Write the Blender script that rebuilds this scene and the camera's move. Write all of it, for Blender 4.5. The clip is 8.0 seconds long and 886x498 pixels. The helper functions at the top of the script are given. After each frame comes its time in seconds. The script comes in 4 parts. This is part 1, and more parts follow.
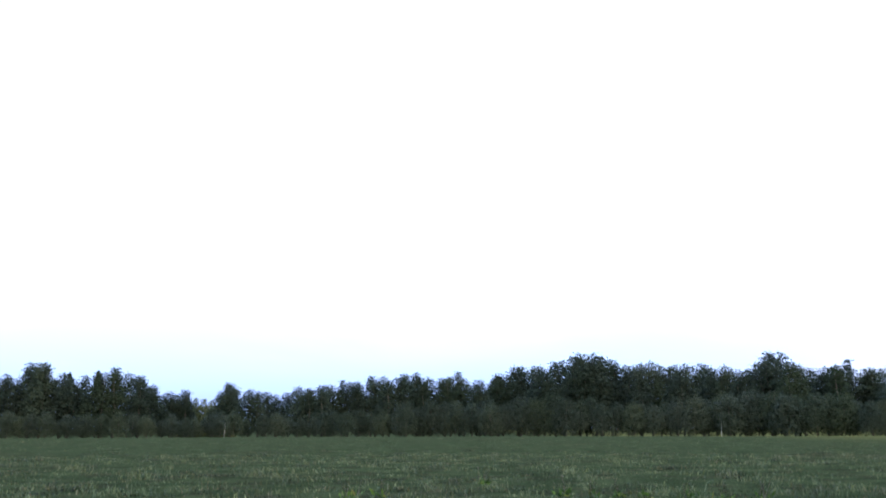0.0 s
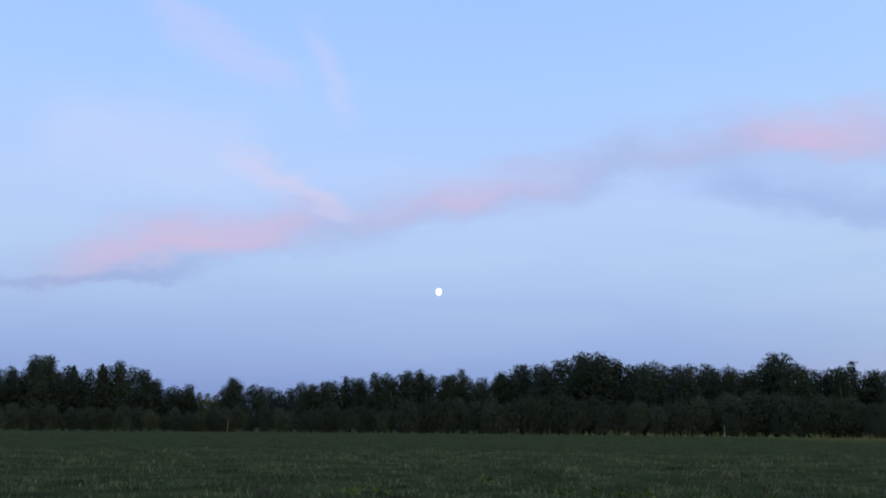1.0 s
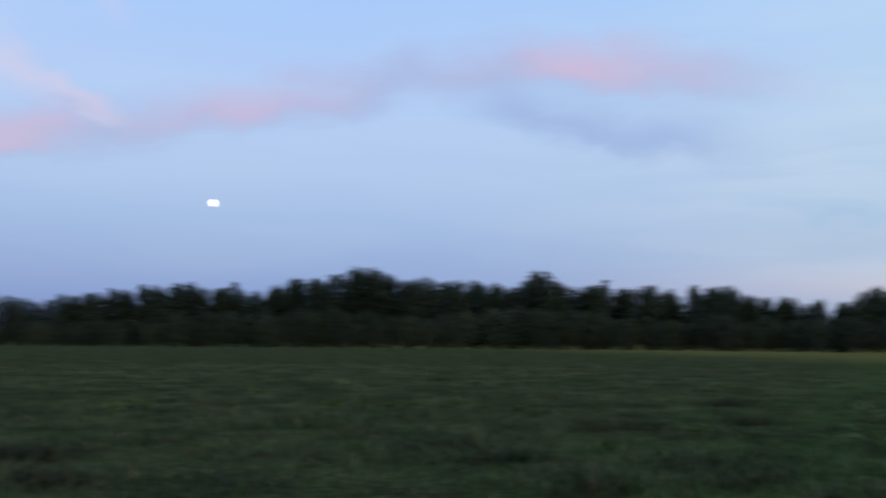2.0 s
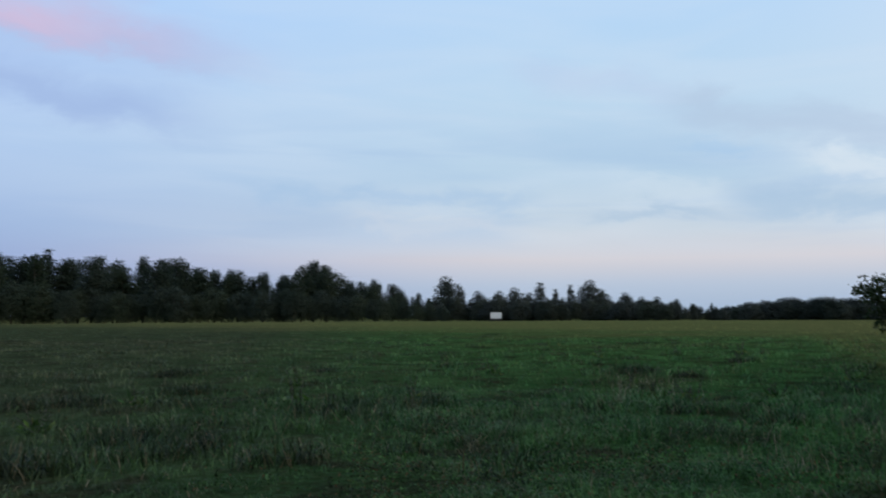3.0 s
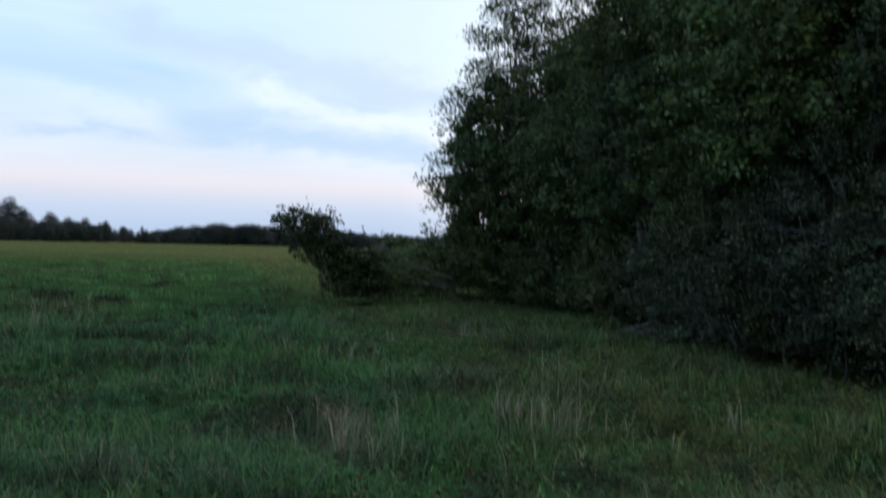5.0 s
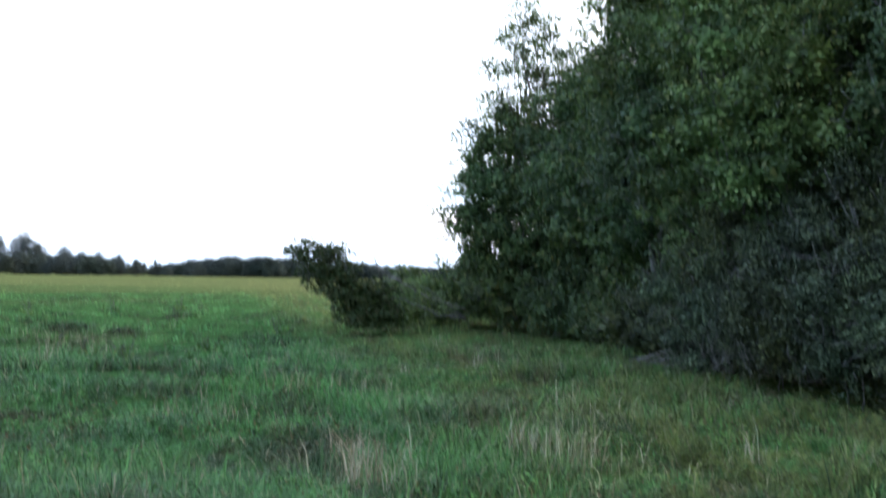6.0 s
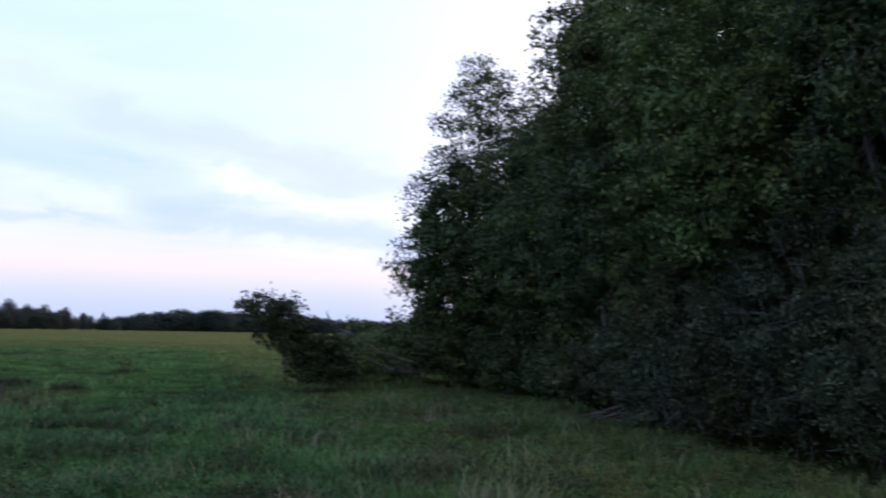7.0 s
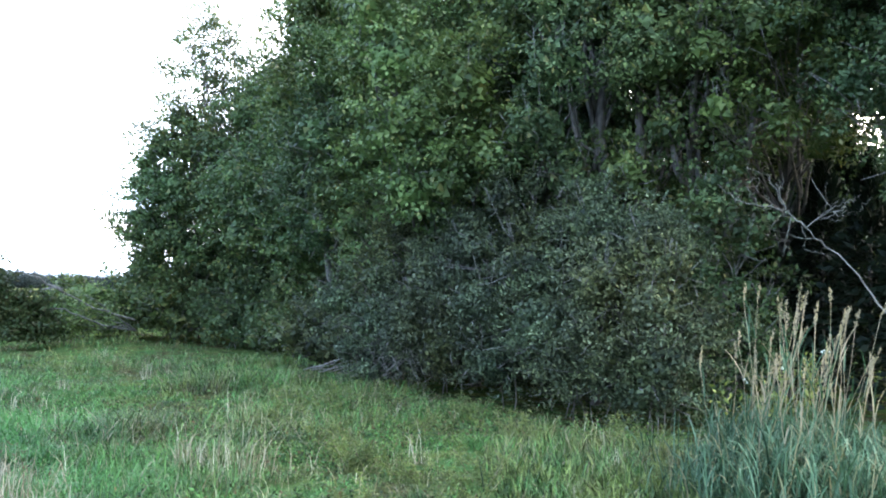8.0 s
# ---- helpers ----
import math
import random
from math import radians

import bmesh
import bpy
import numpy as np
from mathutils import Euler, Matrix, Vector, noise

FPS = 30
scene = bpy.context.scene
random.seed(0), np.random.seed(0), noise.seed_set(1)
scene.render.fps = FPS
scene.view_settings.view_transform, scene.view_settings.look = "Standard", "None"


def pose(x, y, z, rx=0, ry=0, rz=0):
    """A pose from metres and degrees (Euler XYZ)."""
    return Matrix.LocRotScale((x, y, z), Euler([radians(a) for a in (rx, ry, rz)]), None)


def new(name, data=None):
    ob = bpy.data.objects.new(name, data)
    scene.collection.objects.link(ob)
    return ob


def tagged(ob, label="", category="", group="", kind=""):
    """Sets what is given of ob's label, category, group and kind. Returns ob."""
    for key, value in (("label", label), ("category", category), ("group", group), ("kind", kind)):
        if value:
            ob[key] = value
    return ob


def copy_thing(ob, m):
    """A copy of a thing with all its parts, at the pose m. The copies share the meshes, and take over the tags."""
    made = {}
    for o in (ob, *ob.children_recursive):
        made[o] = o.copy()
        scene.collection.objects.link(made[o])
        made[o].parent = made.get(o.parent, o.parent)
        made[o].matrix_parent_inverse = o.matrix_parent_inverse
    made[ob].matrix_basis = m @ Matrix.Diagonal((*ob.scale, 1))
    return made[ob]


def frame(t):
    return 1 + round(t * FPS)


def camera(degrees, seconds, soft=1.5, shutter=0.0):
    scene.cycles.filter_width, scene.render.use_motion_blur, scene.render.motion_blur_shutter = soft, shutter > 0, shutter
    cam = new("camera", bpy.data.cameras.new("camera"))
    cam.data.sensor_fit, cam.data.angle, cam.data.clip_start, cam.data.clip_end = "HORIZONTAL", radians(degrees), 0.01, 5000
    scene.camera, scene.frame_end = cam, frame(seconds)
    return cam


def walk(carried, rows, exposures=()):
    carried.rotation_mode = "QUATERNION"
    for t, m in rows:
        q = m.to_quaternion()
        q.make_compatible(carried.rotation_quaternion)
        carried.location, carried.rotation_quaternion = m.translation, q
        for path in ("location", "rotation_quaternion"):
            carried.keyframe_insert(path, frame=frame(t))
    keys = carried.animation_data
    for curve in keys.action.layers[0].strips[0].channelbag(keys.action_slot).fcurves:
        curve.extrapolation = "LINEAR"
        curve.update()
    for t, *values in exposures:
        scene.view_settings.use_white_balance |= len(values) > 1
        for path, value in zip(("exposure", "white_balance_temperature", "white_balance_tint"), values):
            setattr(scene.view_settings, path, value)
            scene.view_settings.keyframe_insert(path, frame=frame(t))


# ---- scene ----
cam = camera(49.97, 8.0, soft=1.8, shutter=0.4)

# seconds, heading, tilt and lean in degrees; the camera is held at arm's bend and turns about the body
EYE, REACH = 1.6, 0.2
TURNS = [
    (0.0, -0.00, 10.65, -0.17),
    (0.2, 0.10, 11.33, -0.13),
    (0.5, 0.35, 11.44, 0.23),
    (1.0, 0.29, 10.48, 0.52),
    (1.5, -1.25, 5.99, 0.19),
    (1.7, -3.61, 5.71, -0.05),
    (2.8, -43.84, 4.61, 0.75),
    (3.0, -45.48, 3.84, -0.28),
    (3.2, -48.22, 3.84, -0.05),
    (3.5, -56.53, 4.38, 0.46),
    (4.0, -68.88, 4.53, 1.02),
    (4.5, -75.70, 3.95, 1.42),
    (4.7, -77.34, 3.68, 1.52),
    (5.3, -79.20, -3.60, 1.35),
    (5.8, -78.70, -1.90, 1.16),
    (6.0, -78.01, 1.37, 0.88),
    (6.2, -77.37, 4.06, 0.81),
    (6.5, -77.25, 4.56, 0.83),
    (6.7, -77.77, 4.75, 0.90),
    (7.0, -80.74, 4.70, 1.01),
    (7.2, -84.34, 4.34, 1.06),
    (7.5, -91.87, 3.06, 1.25),
    (7.7, -95.31, 2.68, 1.18),
    (8.0, -97.10, 2.27, 1.05),
]


def held(heading, tilt, lean):
    a = radians(heading)
    at = (-REACH * math.sin(a), REACH * math.cos(a), EYE)
    return Matrix.Translation(at) @ Matrix.Rotation(a, 4, "Z") @ Matrix.Rotation(radians(90 + tilt), 4, "X") @ Matrix.Rotation(radians(lean), 4, "Z")


# seconds, stops, white balance: the camera's own exposure and colour drift as it turns
EXPOSURES = [(0.0, 1.5, 6450, 12), (0.2, 0.9, 6000, 22), (0.5, 0.3, 6400, 19), (1.0, 0.0, 6300, 13), (1.5, -0.05, 6650, 15), (1.7, -0.05, 6600, 13), (2.8, 0.0, 6500, 10),
             (3.5, 0.0, 6550, 10), (4.7, 0.0, 6500, 12), (5.8, 2.05, 6500, 12), (6.0, 2.0, 6500, 12), (6.5, 1.2, 6450, 13), (7.0, 0.55, 6400, 26), (7.5, 0.3, 6750, 22),
             (7.7, 1.85, 6500, 13), (8.0, 3.17, 6450, 14)]
walk(cam, [(t, held(h, p, r)) for t, h, p, r in TURNS], EXPOSURES)

# ---- sky ----


def lin(r, g, b):
    return tuple(((v / 255 + 0.055) / 1.055) ** 2.4 if v > 10 else v / 255 / 12.92 for v in (r, g, b)) + (1.0,)


class Graph:
    """Short hand for node trees."""

    def __init__(self, tree):
        self.tree = tree
        tree.nodes.clear()

    def add(self, kind):
        return self.tree.nodes.new(kind)

    def put(self, socket, value):
        if isinstance(value, bpy.types.NodeSocket):
            self.tree.links.new(value, socket)
        else:
            socket.default_value = value

    def math(self, op, a, b=0.0, c=0.0, clamp=False):
        n = self.add("ShaderNodeMath")
        n.operation, n.use_clamp = op, clamp
        for s, v in zip(n.inputs, (a, b, c)):
            self.put(s, v)
        return n.outputs[0]

    def span(self, v, lo, hi, to_lo=0.0, to_hi=1.0, smooth=True):
        n = self.add("ShaderNodeMapRange")
        n.interpolation_type, n.clamp = "SMOOTHSTEP" if smooth else "LINEAR", True
        for s, q in zip(n.inputs, (v, lo, hi, to_lo, to_hi)):
            self.put(s, q)
        return n.outputs[0]

    def ramp(self, v, stops, mode="LINEAR"):
        n = self.add("ShaderNodeValToRGB")
        n.color_ramp.interpolation = mode
        el = n.color_ramp.elements
        while len(el) < len(stops):
            el.new(0.5)
        for e, (at, colour) in zip(el, stops):
            e.position = at
            e.color = colour if len(colour) == 4 else (*colour, 1)
        self.put(n.inputs[0], v)
        return n.outputs[0]

    def noise(self, vector, scale, detail=3.0, rough=0.55, warp=0.0):
        n = self.add("ShaderNodeTexNoise")
        self.put(n.inputs["Vector"], vector)
        for key, v in (("Scale", scale), ("Detail", detail), ("Roughness", rough), ("Distortion", warp)):
            n.inputs[key].default_value = v
        return n.outputs[0]

    def mix(self, f, a, b, mode="MIX"):
        n = self.add("ShaderNodeMixRGB")
        n.blend_type = mode
        for s, v in zip(n.inputs, (f, a, b)):
            self.put(s, v)
        return n.outputs[0]

    def xyz(self, x, y, z):
        n = self.add("ShaderNodeCombineXYZ")
        for s, v in zip(n.inputs, (x, y, z)):
            self.put(s, v)
        return n.outputs[0]


def grey(v):
    return (v, v, v, 1.0)


world = bpy.data.worlds.new("evening_sky")
scene.world = world
world.use_nodes = True
g = Graph(world.node_tree)
way = g.add("ShaderNodeTexCoord").outputs["Generated"]
sep = g.add("ShaderNodeSeparateXYZ")
g.put(sep.inputs[0], way)
X, Y, Z = sep.outputs
AZ = g.math("MULTIPLY", g.math("ARCTAN2", g.math("MULTIPLY", X, -1.0), Y), 57.29578)   # degrees, left of the start positive
EL = g.math("MULTIPLY", g.math("ARCSINE", Z), 57.29578)
UP = g.math("DIVIDE", EL, 90.0, clamp=True)
# towards the afterglow (about 150 degrees to the right of the moon)
GLOW = g.math("ADD", g.math("MULTIPLY", X, 0.5), g.math("MULTIPLY", Y, -0.866))
moon_side = g.ramp(UP, [(0.0, lin(112, 138, 190)), (0.03, lin(133, 161, 211)), (0.07, lin(155, 183, 226)), (0.11, lin(172, 199, 237)),
                        (0.16, lin(177, 204, 245)), (0.22, lin(167, 202, 250)), (0.3, lin(157, 195, 248)), (0.55, lin(150, 180, 226)), (1.0, lin(150, 174, 208))])
glow_side = g.ramp(UP, [(0.0, lin(162, 184, 210)), (0.018, lin(178, 195, 217)), (0.035, lin(207, 206, 215)), (0.055, lin(196, 210, 224)), (0.09, lin(182, 208, 230)),
                        (0.14, lin(185, 213, 237)), (0.21, lin(178, 212, 246)), (0.32, lin(168, 206, 248)), (0.55, lin(178, 200, 230)), (1.0, lin(156, 178, 210))])
base = g.mix(g.span(GLOW, -0.8, -0.12), moon_side, glow_side)
base = g.mix(g.math("MULTIPLY", g.span(GLOW, -0.05, 0.55), g.span(EL, 1.0, 6.0, 0.0, 0.62)), base, lin(224, 233, 245))
# the afterglow itself, bright and a little warm, low behind the hedge
low = g.math("POWER", 2.718, g.math("MULTIPLY", g.math("ABSOLUTE", EL), -0.045))
base = g.mix(g.math("MULTIPLY", g.span(GLOW, 0.25, 1.0), low), base, (3.0, 2.5, 1.9, 1))

# streaky thin cloud, drawn out along the horizon
streak_at = g.xyz(g.math("MULTIPLY", AZ, 0.055), g.math("MULTIPLY", g.math("ADD", EL, g.math("MULTIPLY", AZ, -0.02)), 0.32), 0.0)
streak = g.noise(streak_at, 1.0, 4.0, 0.5, 0.4)
in_sky = g.math("MULTIPLY", g.span(EL, 2.2, 5.0), g.span(EL, 28.0, 12.0))
veil = g.math("MULTIPLY", g.math("MULTIPLY", g.span(streak, 0.38, 0.62), in_sky), g.span(AZ, -12.0, -45.0, 0.25, 1.0))
base = g.mix(g.math("MULTIPLY", veil, 0.3), base, lin(208, 223, 240))
grey_streak = g.math("MULTIPLY", g.span(g.noise(g.xyz(g.math("MULTIPLY", AZ, 0.05), g.math("MULTIPLY", EL, 0.36), 4.7), 1.0, 4.0, 0.5, 0.5), 0.44, 0.62),
                     g.math("MULTIPLY", g.span(EL, 3.2, 5.0), g.span(EL, 13.0, 9.0)))
base = g.mix(g.math("MULTIPLY", grey_streak, g.span(AZ, -8.0, -40.0, 0.0, 0.28)), base, lin(150, 184, 224))


# the long evening cloud across the moon's side of the sky: its height follows a line of headings
def over_az(stops):
    return g.ramp(g.span(AZ, 32.0, -42.0, 0.0, 1.0, smooth=False), [((32.0 - a) / 74.0, grey(v)) for a, v in stops], "EASE")


ruffle = g.noise(g.xyz(g.math("MULTIPLY", AZ, 0.2), g.math("MULTIPLY", EL, 0.45), 1.3), 1.0, 5.0, 0.6, 0.3)
ruffle_el = g.math("ADD", EL, g.math("MULTIPLY", g.math("SUBTRACT", ruffle, 0.5), 4.0))


def band(line, thick_up, thick_down):
    off = g.math("SUBTRACT", ruffle_el, g.math("MULTIPLY", line, 20.0))
    return g.math("MULTIPLY", g.span(off, thick_up, -thick_up * 0.25), g.span(off, -thick_down, thick_down * 0.3))


line = over_az([(30, 0.36), (24, 0.40), (15.6, 0.505), (8, 0.555), (0, 0.63), (-6, 0.69), (-12, 0.765), (-18, 0.795), (-26, 0.77), (-34, 0.71), (-40, 0.66)])
ends = g.math("MULTIPLY", g.span(AZ, 27.0, 20.0), g.span(AZ, -38.0, -26.0))
lilac = g.math("MULTIPLY", band(line, 3.4, 1.7), ends)
base = g.mix(g.math("MULTIPLY", lilac, 0.6), base, lin(156, 170, 212))
pink_part = over_az([(26, 0.0), (20, 0.75), (15, 1.0), (10, 0.75), (6.5, 0.15), (3, 0.4), (-1, 0.75), (-5, 0.4), (-10, 0.1), (-16, 0.25), (-21, 1.0), (-27, 0.5), (-32, 0.3)])
rosy = g.math("MULTIPLY", g.math("MULTIPLY", band(g.math("ADD", line, 0.02), 2.7, 1.5), ends), pink_part)
base = g.mix(g.math("MULTIPLY", rosy, 0.6), base, lin(230, 184, 206))
# grey underside to the right
under = over_az([(-10, 0.66), (-16, 0.685), (-20, 0.63), (-26, 0.58), (-34, 0.545)])
shelf = g.math("MULTIPLY", band(under, 3.6, 1.5), g.math("MULTIPLY", g.span(AZ, -12.5, -18.0), g.span(AZ, -34.0, -26.0)))
base = g.mix(g.math("MULTIPLY", shelf, 0.8), base, lin(152, 176, 222))
# low dim bank under the left end
bank = g.math("MULTIPLY", band(over_az([(30, 0.36), (22, 0.40), (16, 0.45), (12, 0.48)]), 0.8, 0.7), g.span(AZ, 12.0, 18.0))
base = g.mix(g.math("MULTIPLY", bank, 0.6), base, lin(140, 158, 206))


# feathers of high cloud above it
def feather(a0, e0, a1, e1, width, strength, colour):
    ux, uy = a1 - a0, e1 - e0
    long = math.hypot(ux, uy)
    ux, uy = ux / long, uy / long
    da, de = g.math("SUBTRACT", AZ, a0), g.math("SUBTRACT", ruffle_el, e0)
    along = g.math("ADD", g.math("MULTIPLY", da, ux), g.math("MULTIPLY", de, uy))
    across = g.math("ABSOLUTE", g.math("SUBTRACT", g.math("MULTIPLY", de, ux), g.math("MULTIPLY", da, uy)))
    f = g.math("MULTIPLY", g.span(across, width, 0.0), g.math("MULTIPLY", g.span(along, -1.5, 1.5), g.span(along, long + 1.5, long - 2.0)))
    return g.mix(g.math("MULTIPLY", f, strength), base, colour)


base = feather(18.5, 23.8, 9.5, 19.8, 2.0, 0.26, lin(216, 206, 236))
base = feather(8.8, 23.6, 6.2, 18.6, 1.2, 0.25, lin(220, 208, 234))
base = feather(13.5, 15.8, 5.8, 12.2, 1.2, 0.4, lin(226, 206, 224))
base = feather(24.0, 16.0, 12.0, 15.5, 4.0, 0.35, lin(204, 214, 244))
# broken cloud over the open field: lilac bank, the blue gaps under it and bright rims between
base = feather(-50.0, 14.4, -60.0, 12.6, 1.6, 0.3, lin(186, 200, 230))
base = feather(-59.5, 12.2, -82.0, 7.6, 1.8, 0.6, lin(176, 196, 222))
base = feather(-59.8, 10.0, -64.0, 9.6, 0.6, 0.5, lin(164, 198, 232))
base = feather(-52.0, 9.2, -64.0, 8.0, 1.3, 0.35, lin(170, 200, 228))
base = feather(-66.5, 8.9, -82.0, 5.6, 1.0, 0.65, lin(216, 228, 239))
base = feather(-56.0, 7.4, -64.0, 6.6, 1.0, 0.4, lin(206, 222, 236))
base = feather(-62.5, 6.7, -84.0, 4.3, 1.5, 0.75, lin(166, 194, 222))
base = feather(-54.5, 6.0, -62.0, 5.5, 0.6, 0.55, lin(168, 194, 220))
base = feather(-34.0, 7.6, -51.0, 6.5, 0.9, 0.5, lin(160, 192, 226))
base = feather(-40.0, 5.4, -58.0, 4.6, 0.8, 0.35, lin(206, 214, 226))

air = g.add("ShaderNodeTexSky")
air.sky_type = "NISHITA"
air.sun_disc, air.sun_elevation, air.sun_rotation = False, radians(1.5), radians(150)
total = g.mix(1.0, base, g.mix(1.0, air.outputs[0], (0.02, 0.02, 0.02, 1), "MULTIPLY"), "ADD")
back = g.add("ShaderNodeBackground")
g.put(back.inputs[0], total)
back.inputs[1].default_value = 1.0
g.put(g.add("ShaderNodeOutputWorld").inputs[0], back.outputs[0])

# ---- materials ----


def material(name):
    m = bpy.data.materials.new(name)
    m.use_nodes = True
    return m, Graph(m.node_tree)


def finish(q, colour, rough=0.7, bump=None, thin=0.0, spec=0.3):
    p = q.add("ShaderNodeBsdfPrincipled")
    q.put(p.inputs["Base Color"], colour)
    q.put(p.inputs["Roughness"], rough)
    p.inputs["Specular IOR Level"].default_value = spec
    if bump:
        b = q.add("ShaderNodeBump")
        q.put(b.inputs["Height"], bump[0])
        b.inputs["Strength"].default_value, b.inputs["Distance"].default_value = bump[1], bump[2]
        q.put(p.inputs["Normal"], b.outputs[0])
    out = p.outputs[0]
    if thin:
        t = q.add("ShaderNodeBsdfTranslucent")
        q.put(t.inputs[0], colour)
        s = q.add("ShaderNodeMixShader")
        s.inputs[0].default_value = thin
        q.put(s.inputs[1], out)
        q.put(s.inputs[2], t.outputs[0])
        out = s.outputs[0]
    q.put(q.add("ShaderNodeOutputMaterial").inputs[0], out)


def leaf_material(name, stops, patch=1.2, rough=0.5, thin=0.25, patch_tint=(0.68, 0.74, 0.68), spec=0.15, vary=False):
    m, q = material(name)
    geo = q.add("ShaderNodeNewGeometry")
    own = q.ramp(geo.outputs["Random Per Island"], stops)
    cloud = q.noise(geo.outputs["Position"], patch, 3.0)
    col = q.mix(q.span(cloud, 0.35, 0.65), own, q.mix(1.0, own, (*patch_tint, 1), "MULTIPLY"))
    if vary:
        hue = q.noise(geo.outputs["Position"], patch * 0.5, 2.0)
        col = q.mix(1.0, col, q.ramp(hue, [(0.36, (0.84, 0.98, 1.0)), (0.5, (1.0, 1.0, 1.0)), (0.64, (1.2, 1.06, 0.84))]), "MULTIPLY")
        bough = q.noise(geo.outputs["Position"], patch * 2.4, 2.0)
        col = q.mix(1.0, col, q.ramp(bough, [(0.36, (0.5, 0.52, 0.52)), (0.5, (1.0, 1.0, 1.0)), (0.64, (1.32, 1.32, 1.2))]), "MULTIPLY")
    each = q.add("ShaderNodeObjectInfo").outputs["Random"]
    col = q.mix(1.0, col, q.ramp(each, [(0.0, (0.78, 0.8, 0.78)), (0.5, (1.0, 1.0, 1.0)), (1.0, (1.2, 1.17, 0.98))]), "MULTIPLY")
    finish(q, col, rough, thin=thin, spec=spec)
    return m


def bark_material(name, a, b, scale=14.0):
    m, q = material(name)
    at = q.add("ShaderNodeTexCoord").outputs["Object"]
    s = q.add("ShaderNodeMapping")
    s.inputs["Scale"].default_value = (1, 1, 0.25)
    q.put(s.inputs[0], at)
    n = q.noise(s.outputs[0], scale, 6.0, 0.65)
    big = q.noise(at, 1.6, 2.0)
    col = q.mix(q.span(n, 0.35, 0.65), a, b)
    finish(q, q.mix(q.span(big, 0.4, 0.7, 0.0, 0.5), col, q.mix(1.0, col, (0.6, 0.72, 0.5, 1), "MULTIPLY")), 0.85, (n, 0.6, 0.02))
    return m


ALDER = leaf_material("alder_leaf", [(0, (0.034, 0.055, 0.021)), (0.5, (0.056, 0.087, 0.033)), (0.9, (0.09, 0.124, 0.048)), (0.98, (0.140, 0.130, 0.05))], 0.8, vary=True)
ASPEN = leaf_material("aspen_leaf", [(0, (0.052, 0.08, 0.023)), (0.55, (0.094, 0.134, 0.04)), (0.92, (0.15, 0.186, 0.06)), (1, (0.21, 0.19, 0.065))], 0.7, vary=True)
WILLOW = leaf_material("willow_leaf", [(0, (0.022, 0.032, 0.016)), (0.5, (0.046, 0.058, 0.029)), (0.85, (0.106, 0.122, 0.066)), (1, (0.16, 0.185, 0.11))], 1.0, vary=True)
FALLEN = leaf_material("wilting_leaf", [(0, (0.02, 0.036, 0.011)), (0.7, (0.036, 0.052, 0.016)), (1, (0.065, 0.056, 0.022))], 1.0)
# FAR_A, FAR_B, FAR_C: evening haze put into the colour, greyer and lighter
FAR_A = leaf_material("hazed_edge_leaf", [(0, (0.026, 0.037, 0.028)), (0.6, (0.036, 0.051, 0.038)), (1, (0.054, 0.07, 0.05))], 0.06, spec=0.03)
FAR_B = leaf_material("hazed_shrub_leaf", [(0, (0.034, 0.046, 0.036)), (0.6, (0.05, 0.066, 0.05)), (1, (0.075, 0.092, 0.068))], 0.06, spec=0.03)
# DISTANT: paler again, the haze over the far trees put into their leaves
DISTANT = leaf_material("hazed_distant_leaf", [(0, (0.04, 0.049, 0.044)), (0.6, (0.053, 0.064, 0.057)), (1, (0.07, 0.081, 0.068))], 0.04, spec=0.03)
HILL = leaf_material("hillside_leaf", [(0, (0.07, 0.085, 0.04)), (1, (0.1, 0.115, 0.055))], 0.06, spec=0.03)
FAR_C = leaf_material("hazed_needles", [(0, (0.017, 0.027, 0.017)), (1, (0.028, 0.041, 0.023))], 0.06, spec=0.03)
# near-black: the shade of the hedge's hollow put into the needle colour
SHADE_NEEDLES = leaf_material("shade_dark_needles", [(0, (0.009, 0.016, 0.009)), (1, (0.018, 0.028, 0.013))], 0.6)
BARK = bark_material("grey_bark", (0.045, 0.04, 0.034, 1), (0.13, 0.119, 0.1, 1))
DEAD = bark_material("weathered_wood", (0.085, 0.076, 0.064, 1), (0.19, 0.172, 0.145, 1), 20.0)
TWIG = bark_material("grey_twig", (0.07, 0.063, 0.056, 1), (0.16, 0.147, 0.13, 1), 20.0)
BIRCH = bark_material("birch_bark", (0.42, 0.42, 0.41, 1), (0.62, 0.62, 0.6, 1), 6.0)


